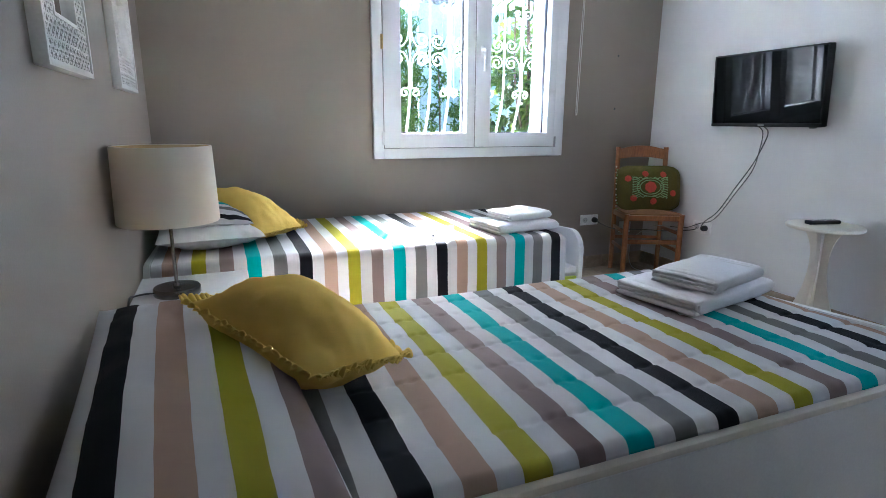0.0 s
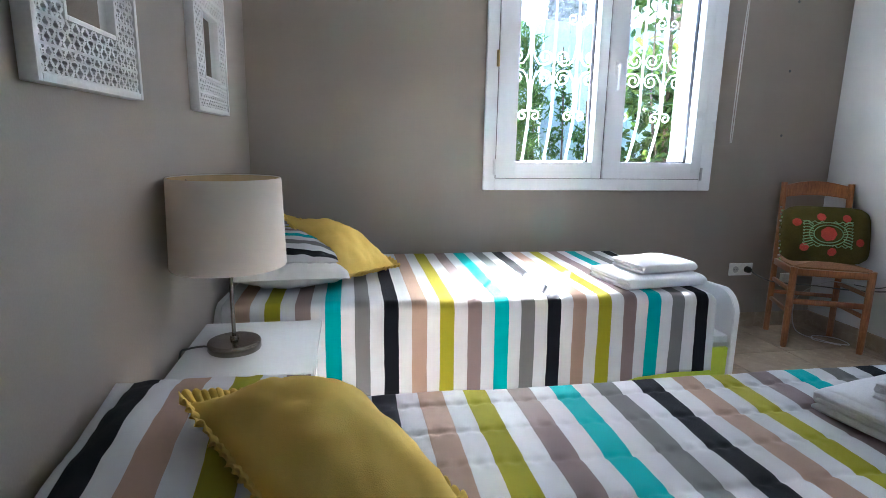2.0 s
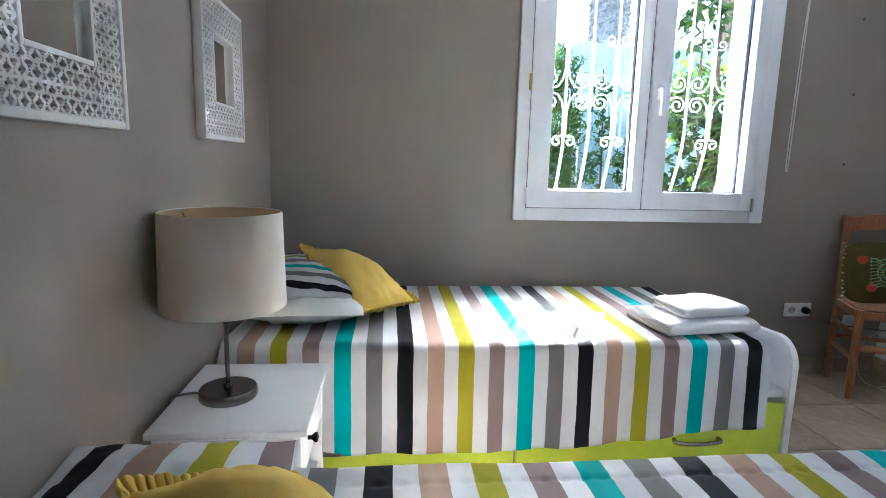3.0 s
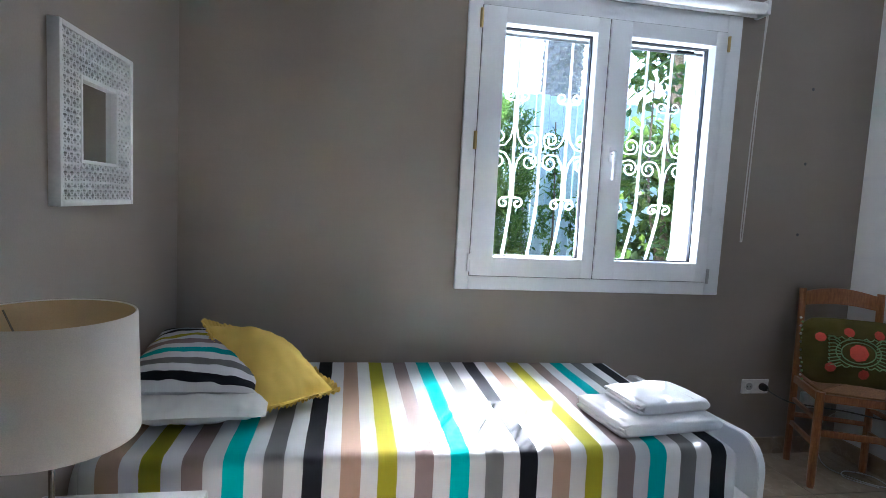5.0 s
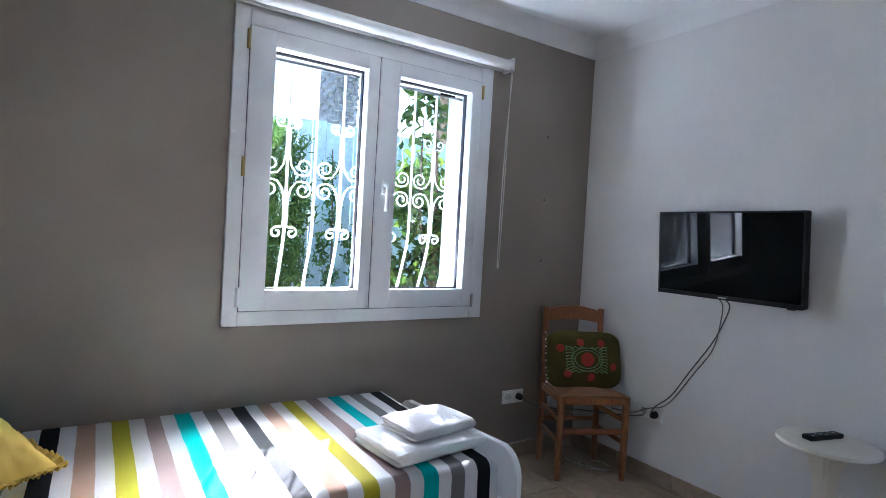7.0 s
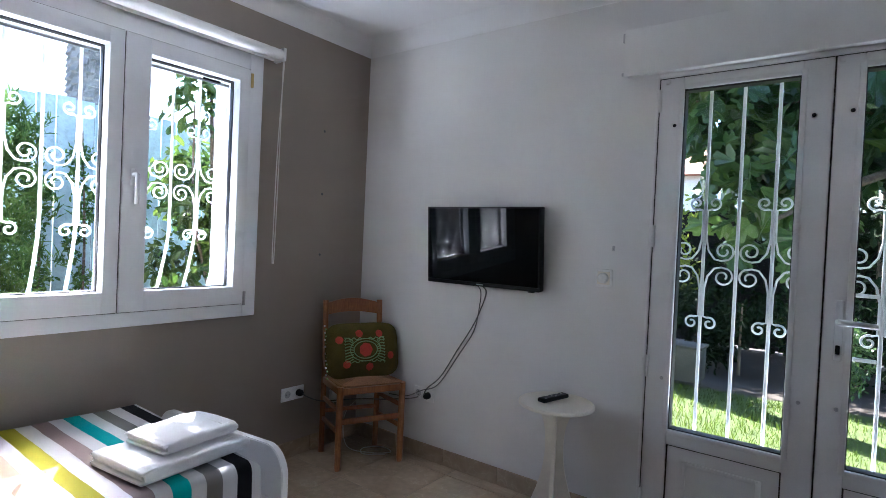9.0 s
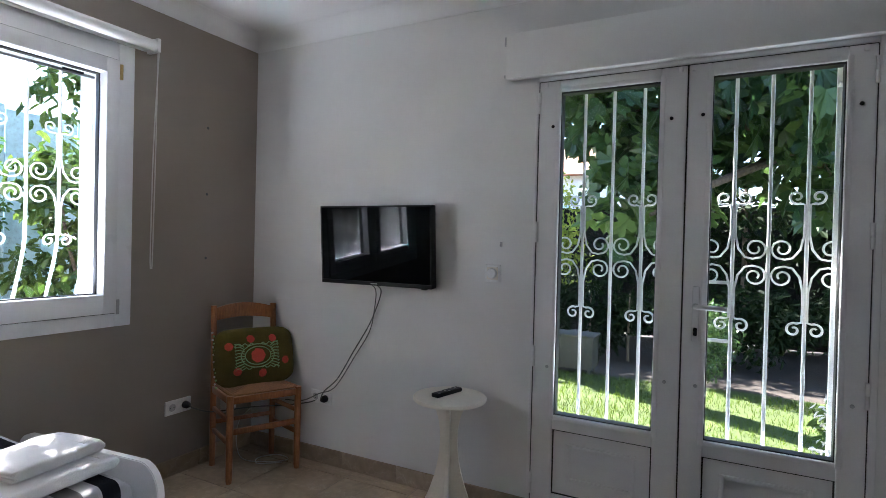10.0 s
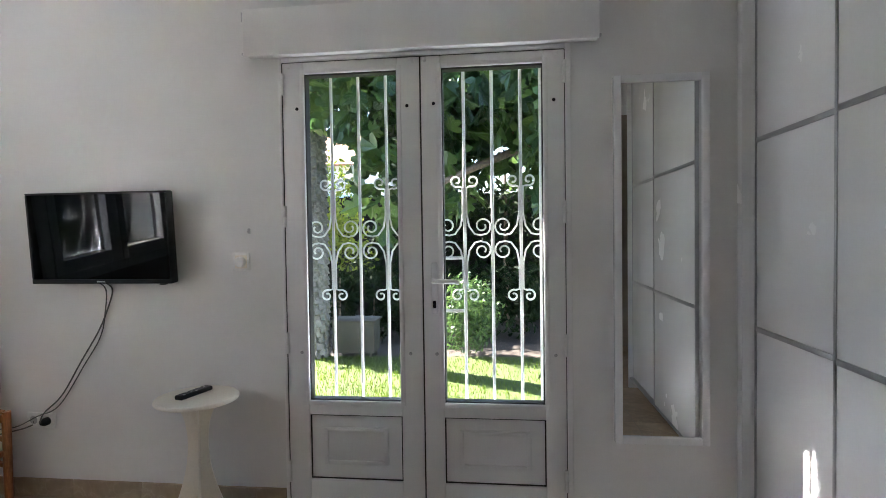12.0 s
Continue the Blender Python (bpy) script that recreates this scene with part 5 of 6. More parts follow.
# ---- wardrobe with sliding doors ----
def wardrobe():
    t = thing("wardrobe", (1.9, -0.8, 0), "built-in white wardrobe with three sliding panelled doors", "wardrobe")
    part("plinth", boxed(HALL_X + 0.021, 2.955, -0.579, -0.545, 0, 0.075, 0.003), M_LAQ, t)
    part("track", boxed(HALL_X + 0.021, 2.955, -0.579, -0.462, 0.0755, 0.087, 0.002), M_ALU, t)
    part("head_board", boxed(HALL_X + 0.021, 2.955, -0.56, -0.462, 2.40, ZC - 0.001, 0.003), M_LAQ, t)
    part("end_panel", boxed(HALL_X, HALL_X + 0.02, -1.118, -0.455, 0, ZC - 0.001, 0.003), M_LAQ, t)
    part("side_filler", boxed(2.957, XR - 0.0005, -0.56, -0.440, 0, ZC - 0.001, 0.004), M_LAQ, t)
    part("body", boxed(HALL_X + 0.021, 2.955, -1.117, -0.58, 0.002, 2.40, 0), M_LAQ, t)
    for x0, x1, yf in ((2.372, 2.952, -0.487), (1.590, 2.392, -0.468), (HALL_X + 0.024, 1.612, -0.487)):
        d = part("sliding_door", boxed(x0 + 0.012, x1 - 0.012, yf - 0.016, yf - 0.002, 0.090, 0.832, 0.001), M_LAQ, t, "white lacquered sliding door in three panels")
        part("door_panel", boxed(x0 + 0.012, x1 - 0.012, yf - 0.016, yf - 0.002, 0.852, 1.582, 0.001), M_LAQ, d)
        part("door_panel", boxed(x0 + 0.012, x1 - 0.012, yf - 0.016, yf - 0.002, 1.602, 2.395, 0.001), M_LAQ, d)
        for z in (0.842, 1.592):
            part("divider", boxed(x0 + 0.012, x1 - 0.012, yf - 0.015, yf + 0.001, z - 0.0095, z + 0.0095, 0.001), M_ALU, d)
        for a, b in ((x0, x0 + 0.0115), (x1 - 0.0115, x1)):
            part("edge_profile", boxed(a, b, yf - 0.017, yf + 0.002, 0.088, 2.397, 0.001), M_ALU, d)


wardrobe()


# ---- garden ----
GZ = -0.12
bm = bmesh.new()
n = 40
rows = []
for i in range(n + 1):
    f = -1 + 2 * i / n
    rows.append([bm.verts.new((5 + 400 * f * abs(f), 5 + 400 * g * abs(g), GZ - 0.01)) for g in (-1 + 2 * j / n for j in range(n + 1))])
for a, b in zip(rows, rows[1:]):
    for j in range(n):
        bm.faces.new((a[j], b[j], b[j + 1], a[j + 1]))
solid("ground", bm, M_SOIL, "bare brown garden soil with dry patches", "ground", kind="structure")
rng = np.random.default_rng(5)


FLECKS = [(1.80, 1.47, 0.050), (1.98, 1.50, 0.055), (1.90, 1.37, 0.045), (2.05, 1.36, 0.040), (1.74, 1.27, 0.045)]


def sun_gap(p):
    """True where the sun's way to the window's left casement, to the towels or to the wardrobe is open."""
    s = p[1] - 3.45
    u, v = p[0] - SX * s, p[2] - SZ * s
    if s > 0 and 1.12 < u < 1.66 and 0.8 < v < 2.3:
        return True
    if s > 0 and any(math.hypot(u - a, v - b) < r for a, b, r in FLECKS):
        return True
    s = (p[0] - 3.07) / SX
    y = p[1] - s
    return 0.34 < y < 0.72 and 0.8 < p[2] - SZ * s < 1.52 + 0.5 * (y - 0.4)


def leaf_mesh(name, places, outward, sizes, shape, material, droop=0.25, spread=0.9, seed=1):
    """Many small leaves as one mesh. shape: outline points (along, across) of one leaf, folded on its midrib."""
    r = np.random.default_rng(seed)
    k = len(shape)
    verts, faces = [], []
    base = 0
    for p, o, size in zip(places, outward, sizes):
        nrm = Vector(o) * 0.6 + Vector(r.normal(0, spread, 3)) + Vector((0, 0, 0.5))
        nrm.normalize()
        along = Vector(r.normal(0, 1, 3)) + Vector(o) * 0.5 - Vector((0, 0, droop * 2))
        along = (along - nrm * along.dot(nrm)).normalized()
        across = nrm.cross(along)
        for a, b in shape:
            q = Vector(p) + along * (a * size) + across * (b * size) + nrm * (abs(b) * 0.35 - a * a * 0.25) * size
            verts.append(q)
        c = k // 2
        for i in range(1, k - 1):
            faces.append((base, base + i, base + i + 1))
        base += k
    me = bpy.data.meshes.new(name)
    me.from_pydata([tuple(v) for v in verts], [], faces)
    me.materials.append(material)
    return me


OVAL = [(0, 0), (0.3, 0.2), (0.7, 0.22), (1.0, 0.0), (0.7, -0.22), (0.3, -0.2)]
FIG = [(0, 0), (-0.08, 0.22), (0.12, 0.52), (0.30, 0.46), (0.34, 0.22), (0.62, 0.40), (0.80, 0.30), (0.72, 0.14), (1.05, 0.0), (0.72, -0.14), (0.80, -0.30), (0.62, -0.40), (0.34, -0.22), (0.30, -0.46), (0.12, -0.52), (-0.08, -0.22)]
SPRAY = [(0, 0), (0.4, 0.09), (1.0, 0.0), (0.4, -0.09)]


def clumps(centres, count, radius, hollow=0.55, gaps=True, flat=1.0):
    """Leaf places in loose clumps round centres, densest at each clump's skin."""
    pts, outs = [], []
    for c, rad in centres:
        m = int(count * (rad / radius) ** 2)
        for _ in range(m):
            d = Vector(rng.normal(0, 1, 3)).normalized()
            f = rad * (hollow + (1 - hollow) * rng.random() ** 0.5) * (0.75 + 0.45 * noise.noise(d * 1.7 + Vector(c)))
            p = Vector(c) + Vector((d.x * f, d.y * f, d.z * f * flat))
            if p.z < GZ + 0.03 or (gaps and sun_gap(p)) or (p.x < 3.36 and p.y < 3.66):
                continue
            pts.append(p), outs.append(d)
    return pts, outs


def tree(name, foot, limbs, radius, centres, count, size, shape, material, label, category="tree", clump=0.5, seed=1, bark=None, droop=0.25, gaps=True, flat=1.0):
    t = thing(name, foot, label, category)
    for i, pts in enumerate(limbs):
        bm = bmesh.new()
        tube(bm, smoothline(pts, 6), radius if i == 0 else radius * 0.5, 9, lambda f: 1 - 0.6 * f)
        part("trunk" if i == 0 else "limb", bm, bark or M_BARK, t)
    p, o = clumps(centres, count, clump, gaps=gaps, flat=flat)
    r = np.random.default_rng(seed)
    me = leaf_mesh("crown", p, o, size * (0.65 + 0.6 * r.random(len(p))), shape, material, droop, seed=seed)
    ob = new("crown", me)
    ob.parent = t
    ob.location = -Vector(foot)
    return t


# fig tree in front of the door, its crown reaching over towards the sun's side
fig_low = [((4.9 + 1.5 * rng.random(), -0.9 + 2.4 * rng.random(), 1.68 + 1.3 * rng.random()), 0.42 + 0.2 * rng.random()) for _ in range(28)]
fig_mid = [((5.0 + 1.3 * rng.random(), 1.5 + 1.6 * rng.random(), 2.35 + 0.9 * rng.random()), 0.35 + 0.2 * rng.random()) for _ in range(9)]
fig_high = [((3.9 + 1.9 * rng.random(), 1.2 + 3.6 * rng.random(), 3.1 + 1.9 * rng.random()), 0.55 + 0.25 * rng.random()) for _ in range(26)]
tree("fig_tree", (6.3, -1.1, GZ), [[(6.3, -1.1, GZ), (6.25, -1.0, 0.8), (6.0, -0.4, 1.6), (5.5, 0.8, 2.4)], [(6.1, -0.7, 1.4), (5.4, -0.4, 2.0), (4.9, -0.4, 2.4)], [(5.5, 0.8, 2.4), (5.0, 1.9, 3.0), (4.6, 3.2, 3.8)],
     [(5.5, 0.8, 2.4), (5.4, 1.9, 2.5), (5.2, 2.7, 2.6)], [(5.7, 0.4, 2.0), (5.0, 0.9, 1.7), (4.7, 1.2, 1.5)]], 0.075,
     fig_low + fig_mid + fig_high + [((4.75, 1.35, 1.45), 0.25), ((4.8, 1.1, 1.35), 0.22)], 60, 0.19, FIG, M_FIG, "large fig tree with broad lobed dark green leaves", seed=3)

# palm trunks: one in the garden, one beyond the blue fence
def palm_trunk(at, r, h, label):
    t = thing("palm_tree", at, label, "palm tree", group="palm trunks")
    bm = bmesh.new()
    lathe(bm, [(r * (1.05 + 0.06 * math.sin(i * 2.4)), h * i / 40) for i in range(41)], at, 20)
    part("trunk", bm, M_PALM, t)
    bm = bmesh.new()
    for i in range(int(h * 16)):
        for k in range(9):
            a = 2 * math.pi * (k + 0.5 * (i % 2)) / 9 + 0.2 * rng.random()
            z = at[2] + i / 16 + 0.02 * rng.random()
            m = Matrix.Translation((at[0] + r * 1.02 * math.cos(a), at[1] + r * 1.02 * math.sin(a), z)) @ Matrix.Rotation(a, 4, "Z") @ Matrix.Rotation(radians(-25), 4, "Y")
            box(bm, -0.006, 0.022 + 0.02 * rng.random(), -r * 0.22, r * 0.22, -0.03, 0.05, 0, 1, m)
    part("leaf_bases", bm, M_PALM, t, "rough grey-brown cut leaf bases")


palm_trunk((6.5, 2.62, GZ), 0.12, 4.2, "rough dark palm trunk at the lawn's edge")
palm_trunk((2.78, 7.0, GZ), 0.19, 3.95, "thick grey palm trunk behind the blue fence")

tree("bush", (8.3, 3.05, GZ), [[(8.3, 3.05, GZ), (8.3, 3.0, 0.5), (8.2, 3.0, 1.1)]], 0.03, [((8.0 + 0.7 * rng.random(), 2.5 + 1.2 * rng.random(), 0.9 + 1.1 * rng.random()), 0.38) for _ in range(12)]
     + [((8.3 + 0.9 * rng.random(), 2.9 + 1.3 * rng.random(), 1.9 + 0.8 * rng.random()), 0.36) for _ in range(9)], 210, 0.085, OVAL, M_BRIGHT,
     "sunlit yellow-green bush beyond the lawn", "bush", 0.4, seed=11)
tree("bush", (6.7, 0.93, GZ), [[(6.7, 0.93, GZ), (6.7, 0.93, 0.2), (6.7, 0.95, 0.5)]], 0.02, [((6.7, 0.93, 0.18), 0.36), ((6.68, 0.95, 0.50), 0.36), ((6.75, 0.85, 0.36), 0.36)], 900, 0.05, OVAL, M_FIG, "round clipped green bush on bare soil", "bush", 0.36, seed=12)
tree("bush", (4.15, 0.10, GZ), [[(4.15, 0.10, GZ), (4.15, 0.1, 0.1), (4.15, 0.12, 0.4)]], 0.012, [((4.15, 0.10, 0.10), 0.20), ((4.12, 0.12, 0.34), 0.18), ((4.14, 0.05, 0.5), 0.13)], 170, 0.06, OVAL, M_SHRUB, "low bush with white blossom beside the door", "bush", 0.2, seed=13)
p, o = clumps([((4.13, 0.12, 0.20), 0.21), ((4.12, 0.14, 0.42), 0.18)], 60, 0.2)
b = new("blossom", leaf_mesh("blossom", p, o, 0.05 * np.ones(len(p)), OVAL, M_PETAL, seed=14))
tagged(b, "loose white blossom on the low bush", "blossom", kind="stuff")

# planter box on the far side of the lawn
pb = thing("garden_box", (6.6, 2.18, GZ), "weathered garden box standing on the soil, colour darkened for shade", "garden box")
for q in ((6.45, 6.47, 1.95, 2.42), (6.73, 6.75, 1.95, 2.42)):
    part("side", boxed(q[0], q[1], q[2], q[3], GZ + 0.06, 0.28, 0.004), M_SHADED_BOX, pb)
for q in ((1.95, 1.97), (2.40, 2.42)):
    part("end", boxed(6.471, 6.729, q[0], q[1], GZ + 0.06, 0.28, 0.004), M_SHADED_BOX, pb)
part("lid", boxed(6.43, 6.77, 1.93, 2.44, 0.281, 0.305, 0.004), M_SHADED_BOX, pb)
for x in (6.47, 6.70):
    for y in (1.98, 2.36):
        part("foot", boxed(x, x + 0.03, y, y + 0.03, GZ - 0.01, GZ + 0.059, 0.002), M_SHADED_BOX, pb)

# boundary fence and hedge behind the garden, deep shade put into their colour
fe = thing("fence", (9.6, 1.5, GZ), "wooden boundary fence coloured near-black for deep shade", "fence")
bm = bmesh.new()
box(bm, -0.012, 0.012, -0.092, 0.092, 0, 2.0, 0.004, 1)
BOARD = finish("board", bm, M_SHADEFENCE, False)
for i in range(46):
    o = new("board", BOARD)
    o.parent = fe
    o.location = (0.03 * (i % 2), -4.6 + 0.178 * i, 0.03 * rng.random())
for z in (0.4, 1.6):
    part("rail", boxed(9.625, 9.67, -3.2, 5.9, z, z + 0.08, 0.003), M_SHADEFENCE, fe)
hc = [((8.9 + 0.5 * rng.random(), -3.0 + 0.38 * i, 0.5 + 2.4 * rng.random()), 0.62) for i in range(22)] + [((9.0, -3.0 + 0.5 * i, 0.35), 0.5) for i in range(10)] + [((8.8 + 0.3 * rng.random(), -3.2 + 0.36 * i, 1.35 + 0.5 * rng.random()), 0.5) for i in range(15)]
hc = [h for h in hc if not (2.2 < h[0][1] < 4.2 and h[0][2] > 1.2)]
tree("hedge", (9.0, 0.5, GZ), [[(9.0, 0.5, GZ), (9.0, 0.5, 1.0), (9.0, 0.5, 2.2)]], 0.05, hc, 170, 0.13, OVAL, M_SHADELEAF, "evergreen hedge along the fence, leaves coloured near-black for shade", "hedge", 0.5, seed=21)
tc_ = [((6.9 + 2.2 * rng.random(), -2.6 + 4.4 * rng.random(), 2.5 + 2.3 * rng.random()), 0.55) for _ in range(11)]
tree("tree", (7.9, -1.2, GZ), [[(7.9, -1.2, GZ), (7.9, -1.1, 1.2), (7.8, -0.8, 2.6)], [(7.8, -0.9, 2.2), (7.9, 0.2, 3.0), (8.0, 1.1, 3.4)]], 0.11, tc_, 120, 0.16, OVAL, M_FIG, "broad-leaved tree shading the back of the garden", "tree", 0.6, seed=22)

dk_ = [((6.9 + 2.2 * rng.random(), -3.0 + 5.0 * rng.random(), 2.5 + 1.1 * rng.random()), 0.55) for _ in range(34)]
dk_ = [q for q in dk_ if q[0][1] < 0.36 * q[0][0] - 1.1]
tree("tree", (8.3, -2.4, GZ), [[(8.3, -2.4, GZ), (8.3, -2.3, 1.2), (8.2, -1.9, 2.6)], [(8.2, -2.0, 2.2), (8.1, -0.8, 2.9), (8.0, 0.6, 3.1)]], 0.10, dk_, 130, 0.16, OVAL, M_FIG, "low-crowned dark tree over the bare soil", "tree", 0.55, seed=25)
# added low shrubs: near-black leaves stand in for deep shade over the soil
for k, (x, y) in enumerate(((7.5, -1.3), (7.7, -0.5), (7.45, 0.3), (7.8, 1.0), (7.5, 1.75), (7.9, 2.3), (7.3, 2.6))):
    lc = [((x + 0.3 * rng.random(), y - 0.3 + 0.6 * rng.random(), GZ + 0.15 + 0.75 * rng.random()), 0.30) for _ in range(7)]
    tree("shrub", (x, y, GZ), [[(x, y, GZ), (x, y, 0.3), (x + 0.05, y, 0.7)]], 0.02, lc, 110, 0.085, OVAL, M_SHADELEAF, "low shrub, leaves coloured near-black for deep shade", "shrub", 0.3, seed=60 + k)


def shades_bush(p):
    q = p[1] - 2.9
    return abs(p[0] - 0.525 * q - 8.2) < 0.75 and abs(p[2] - 0.96 * q - 1.6) < 0.9


# leaf clumps added to cast shade on the back soil and the box
sh_ = [((7.0 + 4.0 * rng.random(), 3.6 + 3.0 * rng.random(), 1.7 + 3.5 * rng.random()), 0.6) for _ in range(170)]
sh_ = [q for q in sh_ if not shades_bush(q[0]) and not (q[0][1] < 0.36 * q[0][0] + 0.7 and q[0][2] < 3.6)
       and not (q[0][0] - 0.547 * q[0][2] < 6.9 and -1.2 < q[0][1] - 1.042 * q[0][2] < 4.6)]
sh_ += [((6.6 + 0.525 * k + 0.15 * j, 2.18 + k, 0.2 + 0.96 * k), 0.5) for k in (2.2, 2.8, 3.4) for j in (-1, 1)]
tree("tree", (8.8, 4.8, GZ), [[(8.8, 4.8, GZ), (8.8, 4.8, 1.0), (8.7, 4.7, 2.4)]], 0.10, sh_, 130, 0.15, OVAL, M_FIG, "dense evergreen tree added to shade the back soil", "tree", 0.6, seed=23)

# neighbour's house seen between the leaves
ho = thing("house", (19.0, 7.5, GZ), "pale neighbouring house with a tiled roof", "house")
part("wall", boxed(17.0, 21.0, 3.8, 11.0, GZ - 0.01, 3.4, 0), M_RENDER, ho)
bm = bmesh.new()
v = [bm.verts.new(c) for c in ((16.6, 3.4, 3.401), (21.4, 3.4, 3.401), (21.4, 11.4, 3.401), (16.6, 11.4, 3.401), (19.0, 4.6, 4.7), (19.0, 10.2, 4.7))]
for f in ((0, 1, 4), (1, 2, 5, 4), (2, 3, 5), (3, 0, 4, 5), (0, 3, 2, 1)):
    bm.faces.new([v[i] for i in f])
part("roof", bm, M_TILE_ROOF, ho, "terracotta tiled hip roof", smooth=False)
for y in (5.0, 8.2):
    w = part("window", boxed(16.96, 16.999, y, y + 1.0, 1.3, 2.5, 0), M_FENCE, ho)
    part("sill", boxed(16.9, 16.999, y - 0.06, y + 1.06, 1.24, 1.299, 0), M_RENDER, w)

# outside the window: cypress hedge, blue fence, climbing stems, leafy shrub, white wall
cy = [((0.2 + 0.27 * i + 0.1 * rng.random(), 5.1 + 0.3 * rng.random(), 0.15 + 0.42 * j), 0.34) for i in range(-3, 6) for j in range(5)]
tree("hedge", (0.9, 5.25, GZ), [[(0.9, 5.3, GZ), (0.9, 5.3, 0.8), (0.9, 5.3, 1.7)]], 0.04, cy, 1500, 0.085, SPRAY, M_CYPRESS, "clipped cypress hedge outside the window", "hedge", 0.34, seed=31, droop=-0.9)
# added hedge, met only in the television's reflection, near-black to darken it
tall = [((-3.6 + 0.42 * i + 0.1 * rng.random(), 4.9 + 0.5 * rng.random(), 0.1 + 0.45 * j), 0.42) for i in range(9) for j in range(8)]
tree("hedge", (-1.9, 5.2, GZ), [[(-1.9, 5.2, GZ), (-1.9, 5.2, 1.4), (-1.9, 5.2, 3.2)]], 0.06, tall, 300, 0.13, OVAL, M_SHADELEAF, "tall added hedge beside the cypresses, darkens the television's reflection", "hedge", 0.42, seed=32)
bf = thing("fence", (2.4, 6.3, GZ), "pale blue painted board fence with gaps", "fence")
bm = bmesh.new()
box(bm, -0.07, 0.07, -0.011, 0.011, 0, 2.45, 0.004, 1)
PLANK = finish("plank", bm, M_FENCE, False)
for i in range(22):
    o = new("plank", PLANK)
    o.parent = bf
    o.location = (-1.55 + 0.148 * i, 0.006 * rng.random(), 0.05 * rng.random())
for z in (0.5, 1.9):
    part("rail", boxed(0.8, 4.05, 6.313, 6.36, z, z + 0.07, 0.003), M_FENCE, bf)
for k, (x, zt) in enumerate(((1.95, 1.9), (2.25, 2.0), (2.52, 1.5), (2.62, 2.1))):
    cc = [((x + 0.05 * math.sin(j * 1.7), 5.7 + 0.05 * math.cos(j), 0.05 + 0.16 * j), 0.09 + 0.03 * (j % 2)) for j in range(int(zt / 0.16))]
    tree("climbing_plant", (x, 5.7, GZ), [[(x, 5.7, GZ), (x + 0.04, 5.7, zt / 2), (x, 5.7, zt)]], 0.014, cc, 80, 0.045, OVAL, M_CYPRESS, "slender climbing plant before the blue fence", "plant", 0.1, seed=40 + k)
sc = [((2.62 + 0.8 * rng.random(), 4.7 + 0.6 * rng.random(), 0.3 + 1.75 * rng.random()), 0.27) for _ in range(22)] + [((2.5 + 0.9 * rng.random(), 4.9, 2.3 + 0.8 * rng.random()), 0.15) for _ in range(9)] + [((2.72, 4.8, 0.8), 0.3), ((2.75, 4.9, 1.5), 0.3), ((2.7, 4.8, 2.2), 0.28)]
tree("shrub", (2.95, 4.95, GZ), [[(2.95, 4.95, GZ), (2.95, 4.95, 0.7), (2.9, 4.9, 1.6), (2.85, 4.9, 2.6)], [(2.95, 4.95, 0.7), (2.7, 4.8, 1.4), (2.65, 4.75, 2.2)], [(2.95, 4.95, 0.9), (3.15, 5.0, 1.6), (3.2, 5.05, 2.6)]], 0.03,
     sc, 95, 0.105, OVAL, M_SHRUB, "tall leafy green shrub outside the window", "shrub", 0.27, seed=51)
# unseen leaf clumps added along the sun's path to break up the window light
oc = []
for _ in range(26):
    k, u, v = 2.7 + 1.5 * rng.random(), 0.8 + 1.6 * rng.random(), 0.7 + 1.6 * rng.random()
    oc.append(((u + SX * k, 3.45 + k, v + SZ * k), 0.30 + 0.1 * rng.random()))
tree("tree", (4.9, 8.2, GZ), [[(4.9, 8.2, GZ), (4.9, 8.1, 1.6), (4.6, 7.6, 3.4), (4.0, 7.0, 4.8)], [(4.6, 7.6, 3.4), (4.3, 7.0, 4.2), (3.6, 6.2, 4.6)], [(4.6, 7.7, 3.2), (4.4, 6.8, 4.2), (3.9, 5.8, 4.6)]], 0.12,
     oc, 75, 0.13, OVAL, M_FIG, "evergreen tree added out of view to dapple the window's sunlight", seed=24, clump=0.35)
bm = boxed(2.9, 5.6, 6.7, 6.9, GZ - 0.01, 1.75, 0.01)
solid("garden_wall", bm, M_RENDER, "sunlit white garden wall behind the shrub", "wall", at=(4.2, 6.8, GZ))

# lawn with blades near the door
bm = bmesh.new()
bmesh.ops.create_grid(bm, x_segments=30, y_segments=60, size=1)
for q in bm.verts:
    x, y = 4.95 + 1.6 * q.co.x, 1.2 + 5.0 * q.co.y
    x += 0.25 * noise.noise(Vector((0, y * 0.7, 1))) if q.co.x > 0.9 else 0
    q.co = Vector((x, y, GZ + 0.012 + 0.012 * noise.noise(Vector((x, y, 0)))))
solid("lawn", bm, M_LAWN, "short green lawn in sun and shade", "lawn", kind="structure")
N = 15000
gx, gy = 3.5 + 2.95 * rng.random(N), -0.8 + 4.2 * rng.random(N)
gp = [(x, y, GZ + 0.005) for x, y in zip(gx, gy)]
verts, faces = [], []
for i, (x, y, z) in enumerate(gp):
    a, h, w = rng.random() * 6.28, 0.03 + 0.035 * rng.random(), 0.004
    dx, dy = math.cos(a), math.sin(a)
    lx, ly = rng.normal(0, 0.015), rng.normal(0, 0.015)
    verts += [(x - dx * w, y - dy * w, z), (x + dx * w, y + dy * w, z), (x + lx, y + ly, z + h)]
    faces.append((3 * i, 3 * i + 1, 3 * i + 2))
me = bpy.data.meshes.new("grass")
me.from_pydata(verts, [], faces)
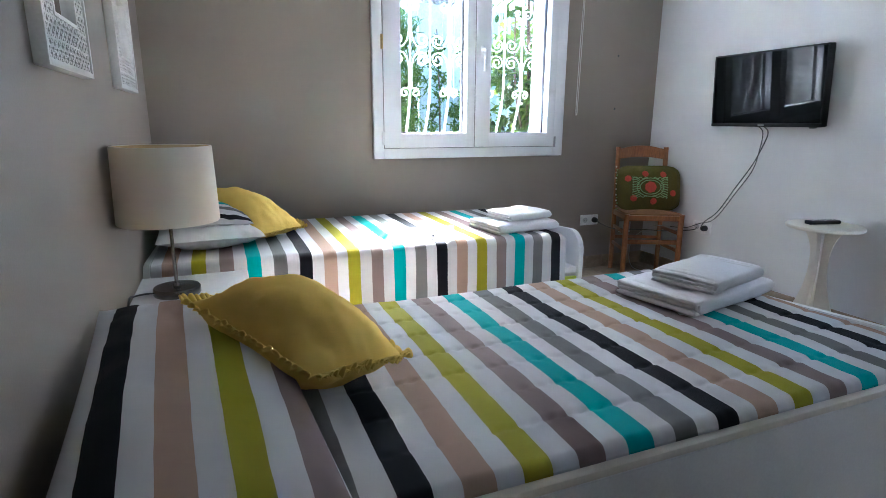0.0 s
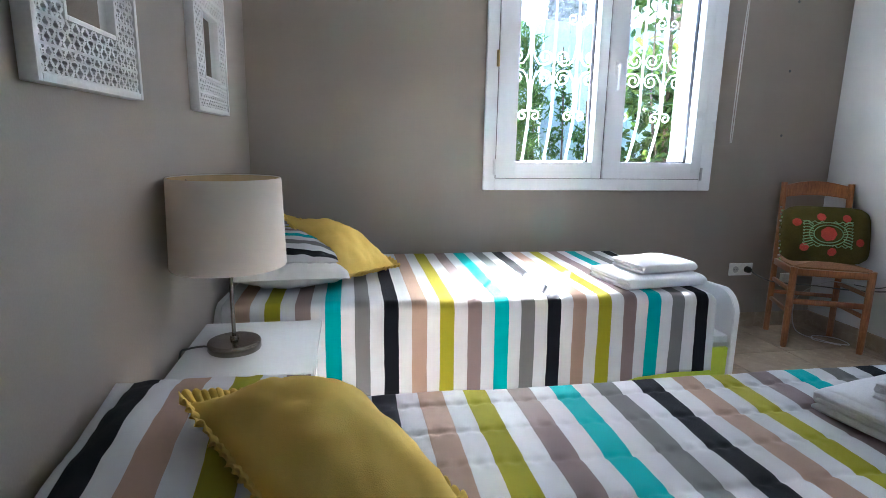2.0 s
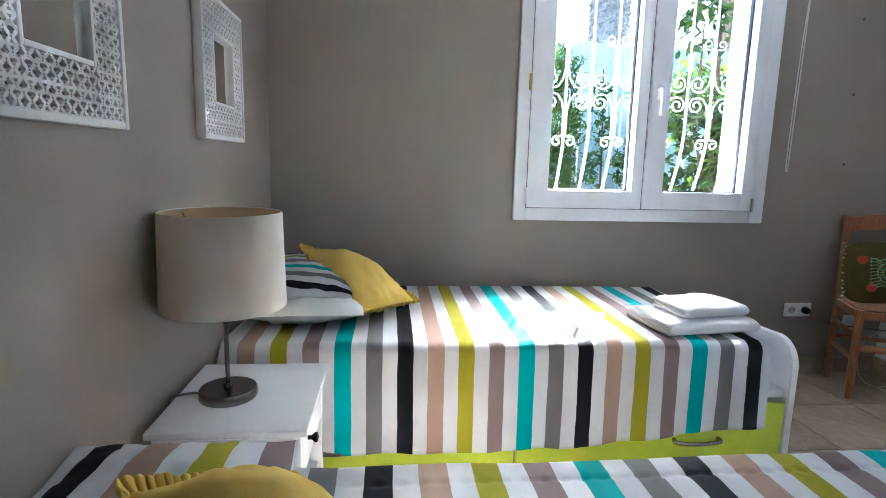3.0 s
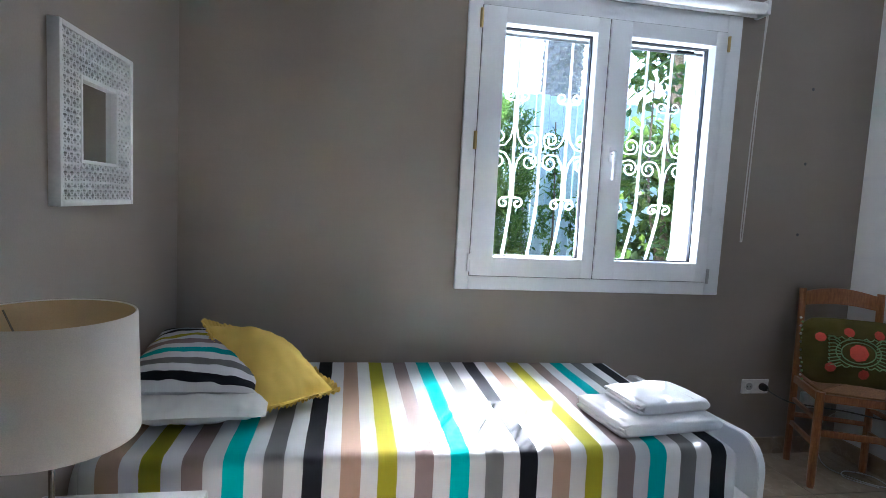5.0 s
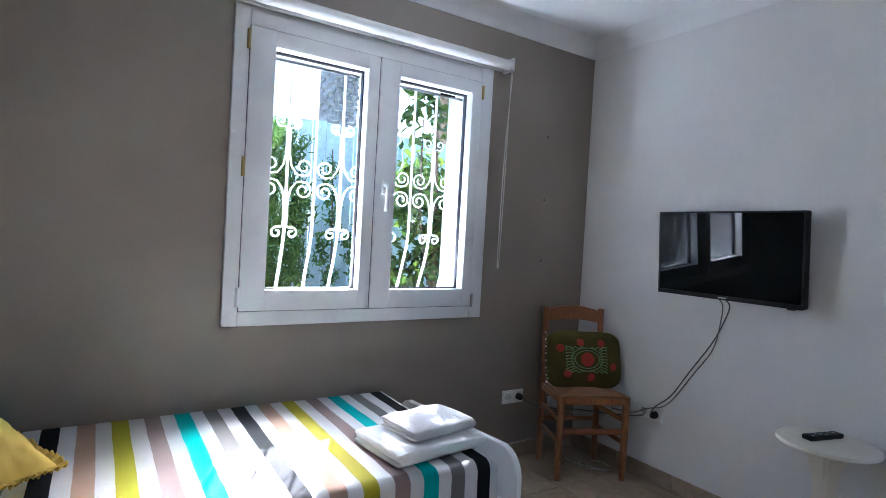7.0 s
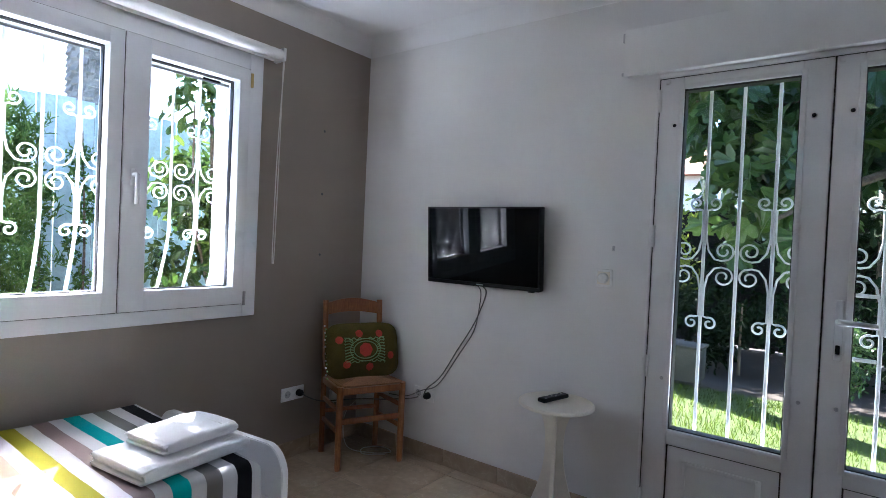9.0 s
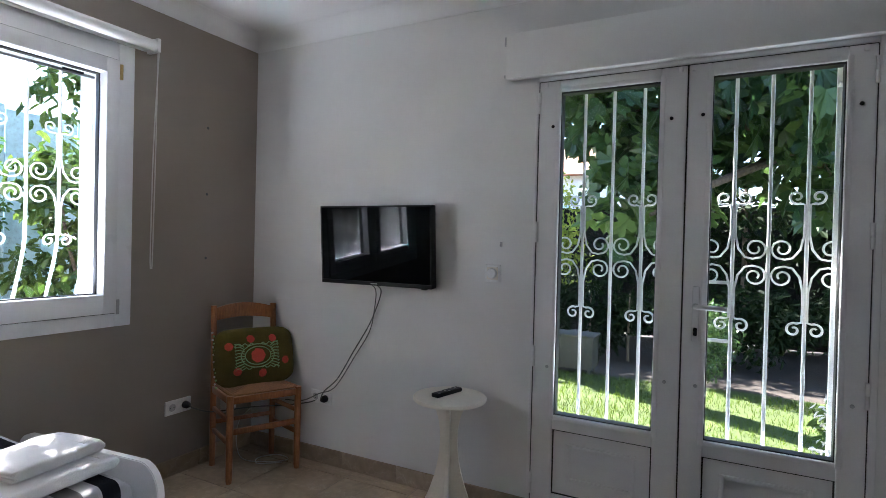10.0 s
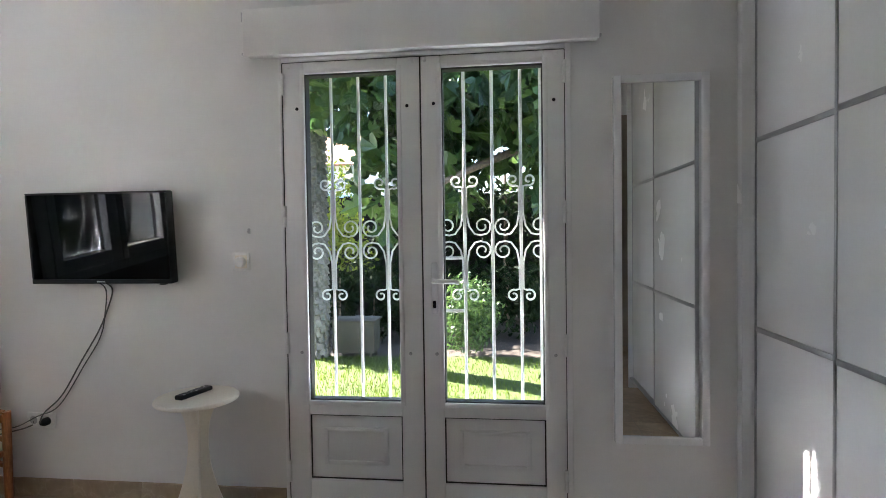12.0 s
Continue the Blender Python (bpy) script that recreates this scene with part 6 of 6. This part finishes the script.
me.materials.append(M_GRASS)
tagged(new("grass", me), "blades of green grass on the lawn", "grass", kind="stuff")


# ---- floor and ground ----
bm = bmesh.new()
box(bm, XL, XR, -1.12, YW, -0.15, -0.004)
box(bm, XL, HALL_X, HALL_Y, -1.12, -0.15, -0.004)
floor = solid("floor", bm, M_GROUT, "polished beige marble tile floor", "floor", kind="structure", smooth=False)
bm = bmesh.new()
box(bm, -0.198, 0.198, -0.198, 0.198, -0.003, 0.0, 0.0015, 1)
TILE = finish("floor_tile", bm, M_MARBLE, False)
bm = bmesh.new()
box(bm, -0.198, 0.198, 0, 0.010, 0.0, 0.088, 0.002, 1)
SKIRT = finish("skirting_tile", bm, M_MARBLE, False)
ix = 0
x = XL + 0.2
while x < XR + 0.15:
    y = YW - 0.2
    while y > HALL_Y - 0.1:
        if y < -1.2 and x > HALL_X:
            break
        o = new("floor_tile", TILE)
        o.parent = floor
        sx = min(1.0, (XR - (x - 0.198)) / 0.396)
        o.location = (x - 0.198 * (1 - sx), y, 0)
        o.scale = (sx, 1, 1)
        y -= 0.4
    x += 0.4


def skirting(name, a, b, turn, label):
    s = new(name)
    BASE[s.name] = Vector((0, 0, 0))
    tagged(s, label, "skirting", kind="structure")
    a, b = Vector((*a, 0)), Vector((*b, 0))
    n = math.ceil((b - a).length / 0.4)
    d = (b - a) / n
    for i in range(n):
        o = new("skirting_tile", SKIRT)
        o.parent = s
        o.location = a + d * (i + 0.5)
        o.rotation_euler = (0, 0, radians(turn))
        o.scale = ((d.length - 0.003) / 0.396, 1, 1)


skirting("baseboard_window_side", (XL, YW), (XR - 0.011, YW), 180, "beige marble skirting tiles under the window wall")
skirting("baseboard_door_side", (XR, YW), (XR, 1.507), 90, "beige marble skirting tiles beside the garden door")
skirting("baseboard_mirror_side", (XR, 0.220), (XR, -0.438), 90, "beige marble skirting tiles under the tall mirror")
skirting("baseboard_head_side", (XL, HALL_Y), (XL, YW - 0.011), -90, "beige marble skirting tiles behind the beds")
